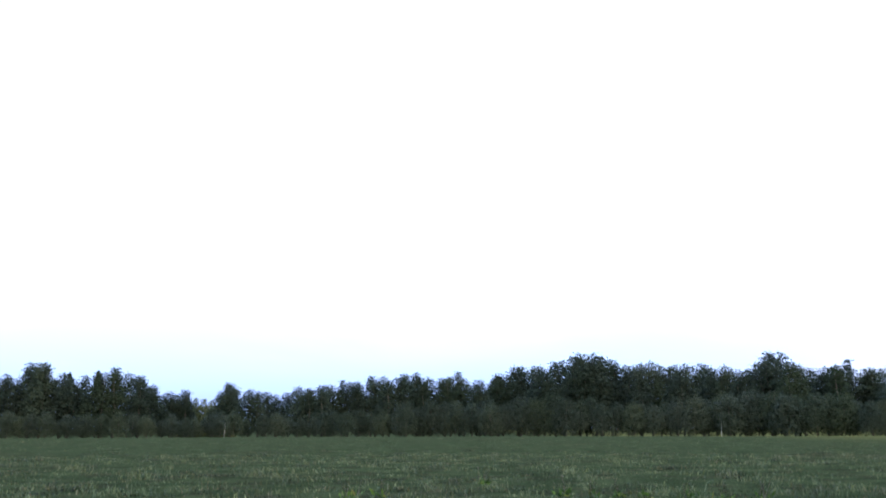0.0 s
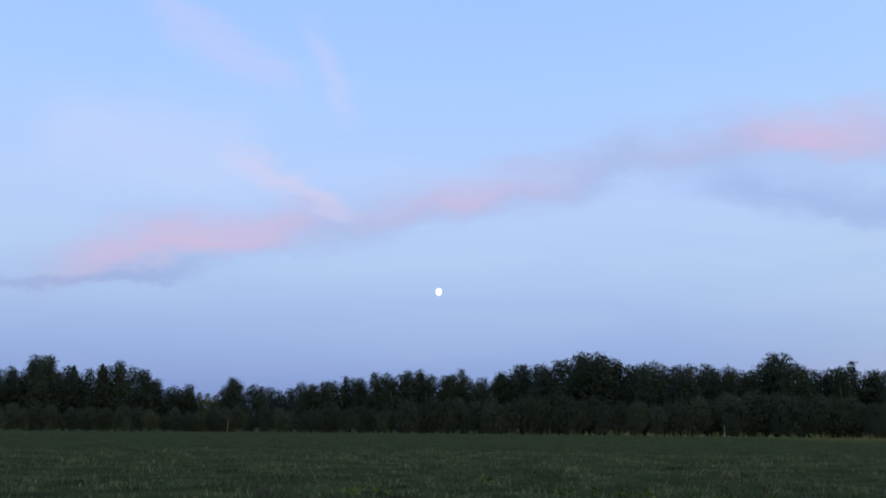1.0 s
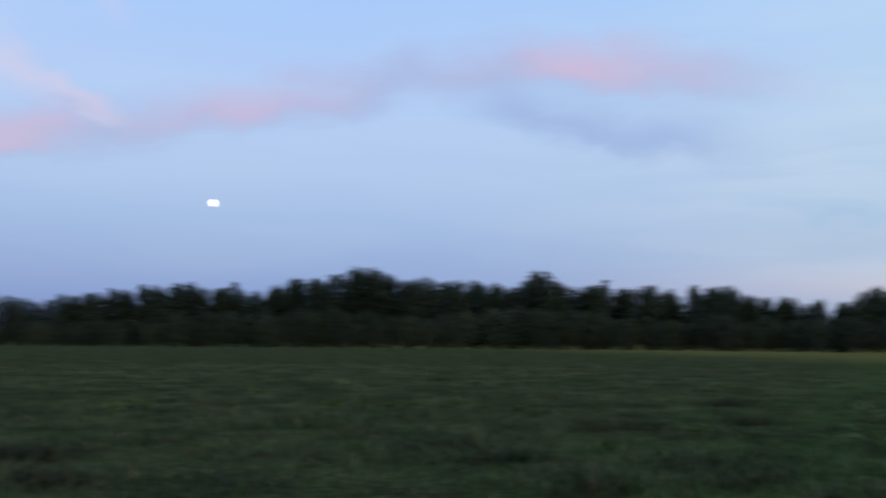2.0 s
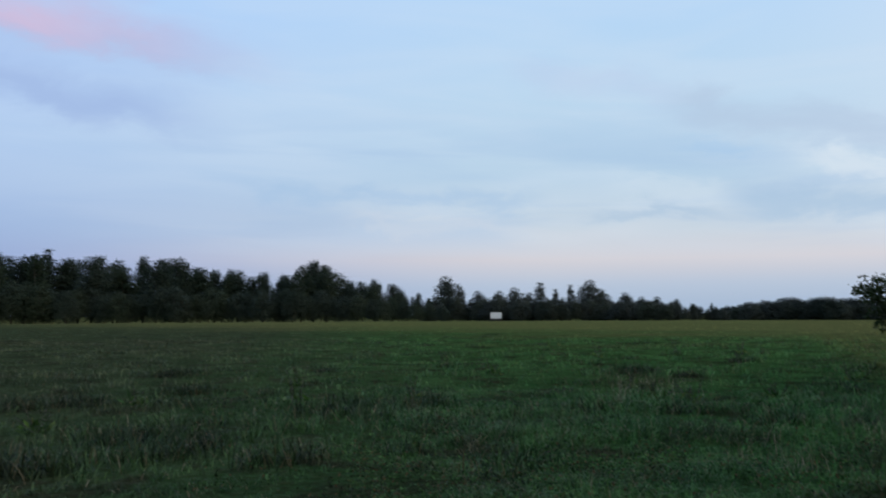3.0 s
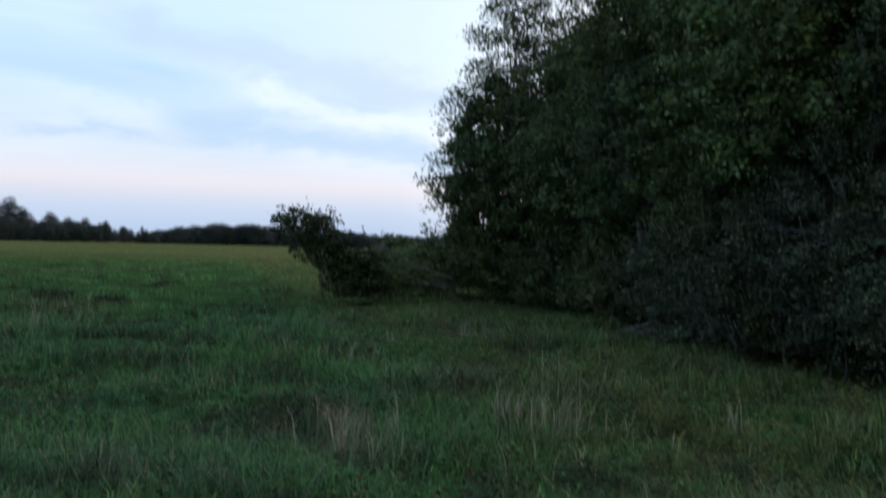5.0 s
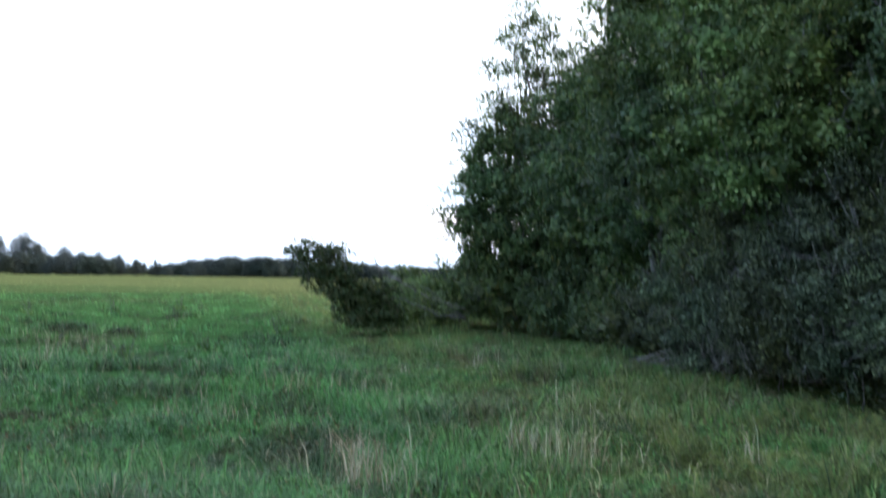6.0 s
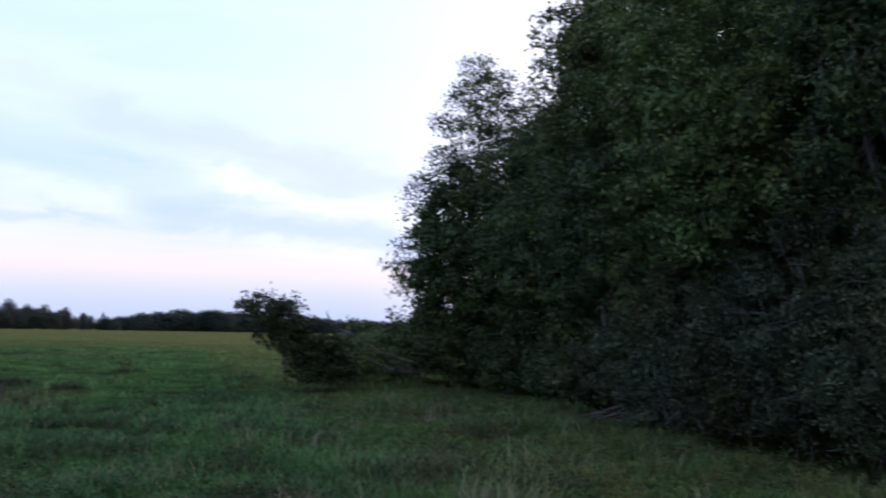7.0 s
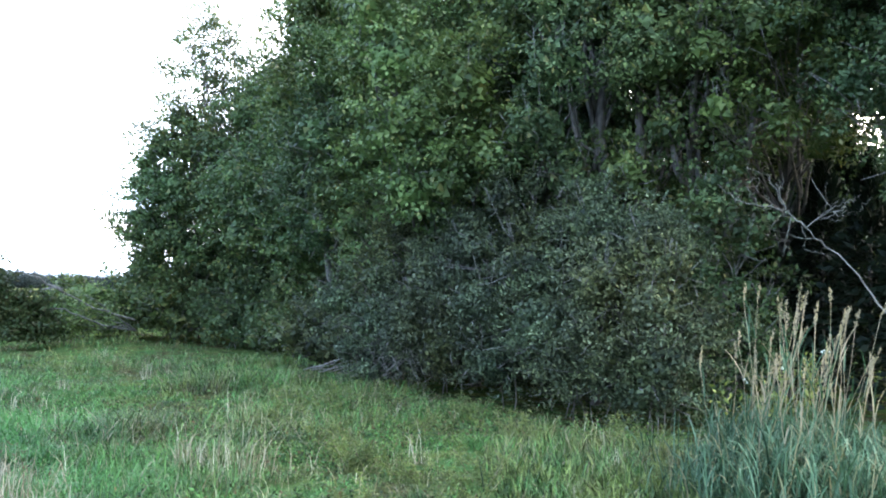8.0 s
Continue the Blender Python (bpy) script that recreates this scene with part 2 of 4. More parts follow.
def meadow_colour(q, at):
    """Patches of the meadow: fresh green, dull green, straw, and the paler field far off to the east."""
    flat = q.add("ShaderNodeMapping")
    flat.inputs["Scale"].default_value = (1, 1, 0)
    q.put(flat.inputs[0], at)
    at = flat.outputs[0]
    big = q.noise(at, 0.06, 3.0, 0.6, 0.5)
    mid = q.noise(at, 0.5, 4.0, 0.6, 0.3)
    fine = q.noise(at, 2.2, 4.0, 0.65)
    col = q.mix(q.span(mid, 0.35, 0.65), (0.037, 0.112, 0.031, 1), (0.067, 0.168, 0.048, 1))
    col = q.mix(q.math("MULTIPLY", q.span(fine, 0.52, 0.7), 0.5), col, (0.085, 0.085, 0.03, 1))
    col = q.mix(q.math("MULTIPLY", q.span(big, 0.52, 0.68), 0.5), col, (0.082, 0.07, 0.03, 1))
    rank = q.noise(at, 0.85, 3.0, 0.6, 0.6)
    col = q.mix(q.span(rank, 0.5, 0.62, 0.0, 0.85), col, q.mix(q.span(fine, 0.45, 0.55), (0.015, 0.034, 0.013, 1), (0.038, 0.034, 0.018, 1)))
    s = q.add("ShaderNodeSeparateXYZ")
    q.put(s.inputs[0], at)
    col = q.mix(q.span(q.math("SUBTRACT", s.outputs[0], q.math("MULTIPLY", s.outputs[1], 0.8)), 11.0, -10.0, 0.0, 0.78), col, q.mix(q.span(mid, 0.4, 0.6), (0.04, 0.049, 0.03, 1), (0.071, 0.08, 0.047, 1)))
    strip = q.span(q.math("SUBTRACT", s.outputs[1], q.math("MULTIPLY", s.outputs[0], 0.48)), -1.6, -4.4)
    turning = q.math("MULTIPLY", strip, q.span(fine, 0.4, 0.58, 0.15, 0.9))
    col = q.mix(turning, col, q.mix(q.span(mid, 0.42, 0.62), (0.115, 0.145, 0.042, 1), (0.09, 0.076, 0.034, 1)))
    speck = q.noise(at, 7.0, 3.0, 0.6)
    col = q.mix(q.span(speck, 0.4, 0.6, 0.75, 0.0), col, q.mix(1.0, col, (0.45, 0.5, 0.4, 1), "MULTIPLY"))
    pale = q.span(q.math("ADD", s.outputs[0], q.math("MULTIPLY", q.math("SUBTRACT", big, 0.5), 40.0)), 38.0, 85.0)
    return q.mix(q.math("MULTIPLY", pale, 0.8), col, (0.14, 0.145, 0.05, 1)), fine


m, q = material("meadow_ground")
here = q.add("ShaderNodeNewGeometry").outputs["Position"]
c, fine = meadow_colour(q, here)
tuft = q.noise(here, 9.0, 5.0, 0.7)
soil = q.mix(q.noise(here, 30.0, 3.0), (0.018, 0.014, 0.009, 1), (0.05, 0.04, 0.026, 1))
c = q.mix(q.span(tuft, 0.36, 0.62, 0.0, 0.45), c, soil)
finish(q, c, 0.95, (q.math("ADD", tuft, fine), 0.9, 0.12), spec=0.0)
GROUND = m


def blade_material(name, tint, straw, dry, even=0.0):
    mm, q = material(name)
    geo = q.add("ShaderNodeNewGeometry")
    col, _ = meadow_colour(q, geo.outputs["Position"])
    own = q.ramp(geo.outputs["Random Per Island"], [(0.0, (0.16, 0.19, 0.15)), (0.5, (0.92, 0.97, 0.9)), (0.85, (1.6, 1.65, 1.5)), (1.0, (2.3, 2.25, 2.0))])
    own = q.mix(even, own, (1.0, 1.0, 0.95, 1))
    col = q.mix(1.0, q.mix(1.0, col, own, "MULTIPLY"), tint, "MULTIPLY")
    pick = q.math("FRACT", q.math("MULTIPLY", geo.outputs["Random Per Island"], 57.0))
    col = q.mix(q.span(pick, 1.0 - dry, 1.0 - dry + 0.02), col, straw)
    finish(q, col, 0.6, thin=0.2, spec=0.16)
    return mm


GRASS = blade_material("meadow_grass", (1.22, 1.26, 1.17, 1), (0.22, 0.185, 0.11, 1), 0.07, 0.3)
TUSSOCK = blade_material("tussock_grass", (0.6, 0.58, 0.56, 1), (0.12, 0.1, 0.05, 1), 0.12)
LUSH = blade_material("lush_grass", (1.15, 1.06, 1.1, 1), (0.2, 0.18, 0.1, 1), 0.08)
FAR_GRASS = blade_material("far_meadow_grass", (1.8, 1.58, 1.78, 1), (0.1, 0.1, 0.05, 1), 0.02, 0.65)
STRAW = leaf_material("dead_grass", [(0, (0.1, 0.07, 0.038)), (0.6, (0.31, 0.25, 0.155)), (1, (0.62, 0.54, 0.4))], 3.0, 0.7)
WEED = leaf_material("weed_leaf", [(0, (0.025, 0.055, 0.014)), (0.5, (0.055, 0.11, 0.024)), (0.8, (0.1, 0.19, 0.04)), (0.95, (0.15, 0.19, 0.05)), (1, (0.16, 0.11, 0.05))], 0.7)
FERNY = leaf_material("feathery_weed", [(0, (0.05, 0.05, 0.018)), (0.4, (0.085, 0.11, 0.03)), (0.8, (0.14, 0.175, 0.05)), (1, (0.22, 0.21, 0.08))], 2.0)
WEED_MIX = blade_material("meadow_weed", (1.0, 1.0, 0.95, 1), (0.1, 0.065, 0.03, 1), 0.14)
REED_LEAF = leaf_material("reed_leaf", [(0, (0.014, 0.034, 0.016)), (0.5, (0.05, 0.1, 0.05)), (0.84, (0.125, 0.2, 0.12)), (0.93, (0.2, 0.17, 0.085)), (1, (0.27, 0.22, 0.12))], 2.0)
REED_HEAD = leaf_material("reed_seed", [(0, (0.22, 0.17, 0.1)), (1, (0.42, 0.345, 0.22))], 4.0, 0.8)

# ---- mesh helpers ----


def mesh_of(name, V, F, mat):
    V, F = np.asarray(V, np.float32), np.asarray(F, np.int32)
    me = bpy.data.meshes.new(name)
    me.vertices.add(len(V))
    me.vertices.foreach_set("co", V.ravel())
    me.loops.add(F.size)
    me.loops.foreach_set("vertex_index", F.ravel())
    me.polygons.add(len(F))
    me.polygons.foreach_set("loop_start", np.arange(0, F.size, F.shape[1], dtype=np.int32))
    me.update(calc_edges=True)
    me.validate()
    me.materials.append(mat)
    return me


def part(name, V, F, mat, parent=None, label="", smooth=False):
    ob = new(name, mesh_of(name, V, F, mat))
    if smooth:
        ob.data.polygons.foreach_set("use_smooth", [True] * len(ob.data.polygons))
    if parent:
        ob.parent = parent
    if label:
        tagged(ob, label)
    return ob


def joined(pieces):
    Vs, Fs, n = [], [], 0
    for V, F in pieces:
        Vs.append(V)
        Fs.append(F + n)
        n += len(V)
    return np.concatenate(Vs), np.concatenate(Fs)


def unit(v):
    return v / np.maximum(np.linalg.norm(v, axis=-1, keepdims=True), 1e-9)


def tube(points, radii, sides=6):
    """A tapered, closed tube along points."""
    P = np.asarray(points, float)
    R = np.broadcast_to(np.asarray(radii, float), (len(P),))
    t = unit(np.gradient(P, axis=0))
    ref = np.array([0.3, 0.9, 0.2])
    a = unit(np.cross(t, ref))
    b = np.cross(t, a)
    ang = np.linspace(0, 2 * np.pi, sides, endpoint=False)
    V = P[:, None] + R[:, None, None] * (np.cos(ang)[None, :, None] * a[:, None] + np.sin(ang)[None, :, None] * b[:, None])
    V = np.concatenate([V.reshape(-1, 3), P[:1], P[-1:]])
    F, n = [], len(P)
    for i in range(n - 1):
        for k in range(sides):
            k2 = (k + 1) % sides
            F.append((i * sides + k, i * sides + k2, (i + 1) * sides + k2, (i + 1) * sides + k))
    for k in range(0, sides, 2):
        k1, k2 = (k + 1) % sides, (k + 2) % sides
        F.append((n * sides, k2, k1, k))
        F.append((n * sides + 1, (n - 1) * sides + k, (n - 1) * sides + k1, (n - 1) * sides + k2))
    return V, np.array(F)


def bent(rng, a, b, n=6, sway=0.08):
    """A crooked line from a to b."""
    a, b = np.asarray(a, float), np.asarray(b, float)
    s = np.linspace(0, 1, n)[:, None]
    w = np.cumsum(rng.normal(size=(n, 3)), axis=0)
    w = w - w[0] - s * (w[-1] - w[0])
    return a + s * (b - a) + w * sway * np.linalg.norm(b - a) / n ** 0.5


def leaves(rng, at, length, width, aim=None, droop=0.3, spread=1.0, face=None):
    """Folded leaves, one four-cornered piece each. face: which way their upper sides turn, loosely."""
    n = len(at)
    d = rng.normal(size=(n, 3)) * spread
    d[:, 2] -= droop
    if aim is not None:
        d += aim
    d = unit(d)
    side = rng.normal(size=(n, 3)) if face is None else np.cross(d, face + rng.normal(size=(n, 3)) * 0.4)
    side = unit(np.cross(d, side) if face is None else side)
    nrm = np.cross(side, d)
    L = length * rng.uniform(0.5, 1.4, (n, 1))
    W = width * rng.uniform(0.7, 1.3, (n, 1)) * 0.5
    mid = at + d * L * 0.45
    V = np.stack([at, mid + side * W + nrm * W * 0.3, at + d * L, mid - side * W + nrm * W * 0.3], 1).reshape(-1, 3)
    k = np.arange(n)[:, None] * 4
    return V, np.concatenate([k + np.array([[0, 1, 2]]), k + np.array([[0, 2, 3]])])


def scraps(rng, at, size, face):
    """Three-cornered leaf bunches, for what stays far off or deep inside."""
    n = len(at)
    a = unit(np.cross(rng.normal(size=(n, 3)), face + rng.normal(size=(n, 3)) * 0.5))
    b = unit(np.cross(face + rng.normal(size=(n, 3)) * 0.5, a))
    L = size * rng.uniform(0.6, 1.35, (n, 1))
    V = np.stack([at - a * L * 0.5, at + a * L * 0.5 + b * L * 0.15, at + b * L * 0.75], 1).reshape(-1, 3)
    return V, np.arange(3 * n).reshape(n, 3)


def place(az, dist, z=0.0):
    a = radians(az)
    return np.array([-dist * math.sin(a), dist * math.cos(a), z])


def thing(name, at, label, category, group="", kind=""):
    ob = new(name)
    ob.location = at
    return tagged(ob, label, category, group, kind)


def lobes_of(rng, height, radius, base, count, top=0.5, big=0.42):
    """Centres and sizes of the masses that make up a crown."""
    u = (np.arange(count) + rng.uniform(0.1, 0.9, count)) / count
    u[-1] = 1.0
    prof = np.sin(np.pi * np.clip(u * 0.8 + 0.16, 0, 1)) ** 0.6
    prof = prof * (1 - (1 - top) * u)
    size = radius * big * rng.uniform(0.7, 1.2, count) * (1.05 - 0.35 * u)
    z = base + size * 0.7 + u * (height - base - 1.65 * size)
    ang = rng.uniform(-0.6, 0.6, count) + np.arange(count) * 2.4
    rad = np.maximum(radius * prof - size * 0.7, 0.0) * rng.uniform(0.65, 1.05, count)
    rad[-1] *= 0.3
    return np.stack([rad * np.cos(ang), rad * np.sin(ang), z], 1), size


def crown_leaves(rng, C, S, per_area, clump, length, width, droop=0.35, fill=0.15, spray=22, core=0.0, coarse=False, domed=False):
    """Leaves in sprays over the masses of a crown, facing outwards and up; core: the size of the leaf bunches packed inside them.
    domed: each spray is an arched bough tip with leaves on its upper side, open beneath."""
    out, inner = [], []
    for c, s in zip(C, S):
        n = max(5, int(4 * math.pi * s * s * per_area))
        v = unit(rng.normal(size=(n, 3)) + np.array([0, 0, 0.25]))
        r = s * np.where(rng.random(n) < fill, rng.uniform(0.5, 0.85, n), rng.uniform(0.85, 1.15, n))
        k = c + v * r[:, None] * np.array([1, 1, 0.85])
        V = np.repeat(v, spray, 0)
        if domed:
            w = rng.normal(size=(n * spray, 3))
            w[:, 2] = np.abs(w[:, 2]) * 0.9 - 0.25
            w = unit(w + V * 0.7)
            size = clump * np.repeat(rng.uniform(0.6, 1.45, n), spray) * rng.uniform(0.55, 1.12, n * spray)
            o = np.repeat(k, spray, 0) + w * size[:, None] * np.array([1, 1, 0.62])
            V = unit(V * 0.4 + w * 0.8)
        else:
            o = np.repeat(k, spray, 0) + rng.normal(size=(n * spray, 3)) * clump * np.array([1, 1, 0.55])
        out.append((o, V))
        if core:
            n = int(4 * math.pi * (0.6 * s) ** 2 * 1.3 / (0.36 * core * core))
            v = unit(rng.normal(size=(n, 3)))
            inner.append((c + v * (s * rng.uniform(0.35, 0.66, n))[:, None] * np.array([1, 1, 0.85]), v))
    P = np.concatenate([o for o, _ in out])
    A = np.concatenate([a for _, a in out])
    keep = P[:, 2] > 0.04
    P, A = P[keep], A[keep]
    face = A * 0.7 + np.array([0, 0, 0.75])
    made = [scraps(rng, P, length, face) if coarse else leaves(rng, P, length, width, A * 0.5, droop, face=face)]
    if core:
        P, A = np.concatenate([o for o, _ in inner]), np.concatenate([a for _, a in inner])
        keep = P[:, 2] > 0.06
        made.append(scraps(rng, P[keep], core, A[keep]))
    return joined(made)

# ---- ground ----
rng = np.random.default_rng(7)


def swell(x, y):
    """The lie of the land, in metres."""
    r = np.hypot(x, y)
    near = np.exp(-(r / 45.0) ** 2)
    h = 0.035 * np.sin(x * 1.3 + 0.7 * np.sin(y * 0.9)) * np.sin(y * 1.1 + 0.4) + 0.03 * np.sin(0.45 * x + 1.0) * np.sin(0.37 * y)
    fall = -np.minimum(0.014 * np.maximum(r - 184.0, 0.0), 2.6)
    return fall + near * h + 0.12 * np.exp(-(((x - 24.0) / 2.6) ** 2 + ((y - 5.4) / 1.6) ** 2))


radii = np.concatenate([[0.0], np.geomspace(0.5, 2600.0, 110)])
turn = np.linspace(0, 2 * np.pi, 240, endpoint=False)
gx, gy = radii[:, None] * np.cos(turn), radii[:, None] * np.sin(turn)
GV = np.stack([gx, gy, swell(gx, gy)], -1).reshape(-1, 3)
i, k = np.meshgrid(np.arange(len(radii) - 1), np.arange(240), indexing="ij")
k2 = (k + 1) % 240
GF = np.stack([i * 240 + k, (i + 1) * 240 + k, (i + 1) * 240 + k2, i * 240 + k2], -1).reshape(-1, 4)[240:]
ring = np.stack([np.full(120, 0), 240 + np.arange(0, 240, 2), 240 + np.arange(1, 240, 2), 240 + (np.arange(2, 242, 2) % 240)], 1)
ground = part("ground", GV, np.concatenate([GF, ring]), GROUND, smooth=True)
tagged(ground, "mown meadow with uneven green and straw-coloured grass", "meadow", kind="structure")

# foot of the hedge, from near the reeds out to its far end
FOOT = np.array([(4.0, -7.5), (8.0, -4.6), (9.8, -3.4), (12.2, -2.1), (13.9, -1.1), (17.9, 0.3), (21.6, 1.8), (25.6, 3.9), (30.5, 6.5)])


def behind_hedge(x, y):
    """How far (x, y) lies behind the hedge's foot."""
    return np.interp(x, FOOT[:, 0], FOOT[:, 1], left=-30, right=-60) - y


def blades(at, height, width, lean, rng):
    """Bent blades of grass: a narrow quad and a tip."""
    n = len(at)
    a = rng.uniform(0, 2 * np.pi, n)
    s = np.stack([np.cos(a), np.sin(a), 0 * a], 1) * (width * rng.uniform(0.6, 1.3, n))[:, None] * 0.5
    b = rng.uniform(0, 2 * np.pi, n)
    l = np.stack([np.cos(b), np.sin(b), 0 * b], 1) * (lean * rng.uniform(0.2, 1.2, n) * height)[:, None]
    up = np.zeros((n, 3))
    up[:, 2] = height
    V = np.stack([at - s, at + s, at + s * 0.75 + up * 0.6 + l * 0.35, at - s * 0.75 + up * 0.6 + l * 0.35, at + up * (1 - 0.25 * lean) + l], 1).reshape(-1, 3)
    return V, np.arange(n)[:, None] * 5


def blade_mesh(name, at, height, width, lean, mat, parent=None, label="", rng=rng):
    V, k = blades(at, height, width, lean, rng)
    F = np.concatenate([k + np.array([[0, 1, 2]]), k + np.array([[0, 2, 3]]), k + np.array([[3, 2, 4]])])
    return part(name, V, F, mat, parent, label)


def arching(at, length, width, rng, upright=0.5):
    """Long blades that rise and arch over: four joints and a tip."""
    n = len(at)
    b = rng.uniform(0, 2 * np.pi, n)
    out = np.stack([np.cos(b), np.sin(b), 0 * b], 1)
    side = np.stack([-np.sin(b), np.cos(b), 0 * b], 1) * (width * rng.uniform(0.6, 1.3, n))[:, None] * 0.5
    first, more = rng.uniform(0.03, 0.5, n), rng.uniform(0.2, 2.2, n) * (1.4 - upright)
    p, rows = at.copy(), []
    for k, wide in enumerate((0.8, 1.0, 0.9, 0.65)):
        rows += [p - side * wide, p + side * wide]
        a = first + more * ((k + 0.5) / 4) ** 1.3
        p = p + (out * np.sin(a)[:, None] + np.array([0, 0, 1.0]) * np.cos(a)[:, None]) * (length / 4)[:, None]
    V = np.stack(rows + [p], 1).reshape(-1, 3)
    V[:, 2] = np.maximum(V[:, 2], at[:, 2].min())
    tri = [(0, 1, 3), (0, 3, 2), (2, 3, 5), (2, 5, 4), (4, 5, 7), (4, 7, 6), (6, 7, 8)]
    return V, np.concatenate([np.arange(n)[:, None] * 9 + np.array([q]) for q in tri])


def sector(n, r0, r1, az0, az1, power=0.5):
    u = rng.random(n)
    r = (r0 ** (1 / power) + u * (r1 ** (1 / power) - r0 ** (1 / power))) ** power
    a = np.radians(rng.uniform(az0, az1, n))
    return np.stack([-r * np.sin(a), r * np.cos(a)], 1)


def patchy(P, size, seed):
    """A smooth random field over the meadow, about 0 to 1."""
    r2 = np.random.default_rng(seed)
    v = np.zeros(len(P))
    for _ in range(7):
        w = r2.normal(size=2) / size
        v += np.sin(P @ w + r2.uniform(0, 6.28))
    return 0.5 + v / 5.0


def meadow(name, n, r0, r1, az0, az1, height, width, lean, power, label, tuft=12, spread=0.06, mat=None, only=0.0):
    """Grass in tufts, taller and thicker in some places than in others."""
    T = sector(n // tuft, r0, r1, az0, az1, power)
    lump = np.clip(patchy(T, 0.35, 3) * 0.5 + patchy(T, 1.3, 5) * 0.5, 0.0, 1.4)
    bare = patchy(T, 0.28, 11) + 0.5 * patchy(T, 0.11, 12) if r1 < 21 else np.ones(len(T))
    keep = (rng.random(len(T)) < np.clip((bare - 0.22) * 4.0, 0.12, 1.0)) & (behind_hedge(T[:, 0], T[:, 1]) < 0.5)
    keep &= patchy(T, 1.7, 21) * 0.6 + patchy(T, 0.6, 22) * 0.4 > only
    T, lump = T[keep], lump[keep]
    tall = np.repeat(np.clip(0.35 + 1.3 * lump ** 1.6, 0.45, 2.0) * rng.uniform(0.7, 1.3, len(T)), tuft)
    P = np.repeat(T, tuft, 0)
    P = P + rng.normal(size=P.shape) * spread
    at = np.stack([P[:, 0], P[:, 1], swell(P[:, 0], P[:, 1]) - 0.01], 1)
    ob = blade_mesh(name, at, height * tall * rng.uniform(0.5, 1.25, len(P)), width * np.ones(len(P)), lean, mat or GRASS)
    return tagged(ob, label, "grass", kind="stuff")


meadow("meadow_grass", 84000, 3.6, 10.0, -132, -46, 0.2, 0.007, 1.8, 0.6, "short green meadow grass with dry straws", 14, 0.05)
meadow("meadow_grass", 76000, 9.0, 20.0, -104, -42, 0.2, 0.01, 1.7, 0.6, "short green meadow grass of uneven height", 12, 0.07)
meadow("meadow_grass", 36000, 8.0, 20.0, -44, 36, 0.2, 0.012, 1.4, 0.62, "short dull green meadow grass", 12, 0.08)
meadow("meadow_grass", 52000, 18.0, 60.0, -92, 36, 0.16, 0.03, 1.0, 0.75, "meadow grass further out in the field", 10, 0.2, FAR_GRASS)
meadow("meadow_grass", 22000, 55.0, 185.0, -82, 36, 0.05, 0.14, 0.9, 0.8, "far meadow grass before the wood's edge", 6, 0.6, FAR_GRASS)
meadow("meadow_grass", 24000, 0.5, 12.0, 0, 360, 0.18, 0.007, 1.6, 0.6, "short meadow grass underfoot", 12, 0.06)
meadow("tussock_grass", 130000, 9.5, 70.0, -84, 36, 0.15, 0.018, 1.7, 0.62, "darker tussocks scattered over the meadow", 60, 0.24, TUSSOCK, 0.72)


def long_grass(name, n, r0, r1, az0, az1, length, width, mat, label, seed, lo=0.5, tuft=16, spread=0.09, clear=0.0):
    """Arching grass in loose tufts where it grows rank."""
    global rng
    T = sector(n // tuft, r0, r1, az0, az1, 0.6)
    T = T[(patchy(T, 0.9, seed) * 0.6 + patchy(T, 0.3, seed + 1) * 0.4 > lo) & (behind_hedge(T[:, 0], T[:, 1]) < clear)]
    P = np.repeat(T, tuft, 0)
    P = P + rng.normal(size=P.shape) * spread
    at = np.stack([P[:, 0], P[:, 1], swell(P[:, 0], P[:, 1]) - 0.01], 1)
    tall = np.repeat(rng.uniform(0.6, 1.3, len(T)), tuft) * rng.uniform(0.5, 1.2, len(P))
    ob = part(name, *arching(at, length * tall, np.full(len(P), width), rng), mat)
    return tagged(ob, label, "grass", kind="stuff")


long_grass("lush_grass", 12000, 7.0, 9.2, -112, -101, 0.26, 0.011, LUSH, "longer blue-green grass before the hedge's foot", 31, 0.35, clear=-0.7)
long_grass("rank_grass", 26000, 5.5, 13.0, -104, -52, 0.3, 0.007, GRASS, "rank arching grass in the meadow", 35, 0.62, 24, 0.14)
long_grass("rank_grass", 30000, 11.0, 34.0, -88, 34, 0.2, 0.011, TUSSOCK, "dark rank grass standing taller in patches of the meadow", 41, 0.7, 40, 0.22)


def tussock(x, y, size, seed):
    """A dark tuft of coarse grass standing out of the mown meadow."""
    r = np.random.default_rng(seed)
    n = int(240 * size)
    P = np.zeros((n, 3))
    P[:, :2] = r.normal(size=(n, 2)) * (0.26 * size, 0.2 * size)
    P[:, 2] = -0.02
    t = thing("grass_tussock", (x, y, float(swell(x, y))), "dark tussock of coarse grass in the meadow", "grass tuft", "grass tussocks")
    tagged(part("foliage", *arching(P, 0.3 * size * r.uniform(0.5, 1.2, n), np.full(n, 0.013), r, 0.4), TUSSOCK, t), kind="stuff")
    return t


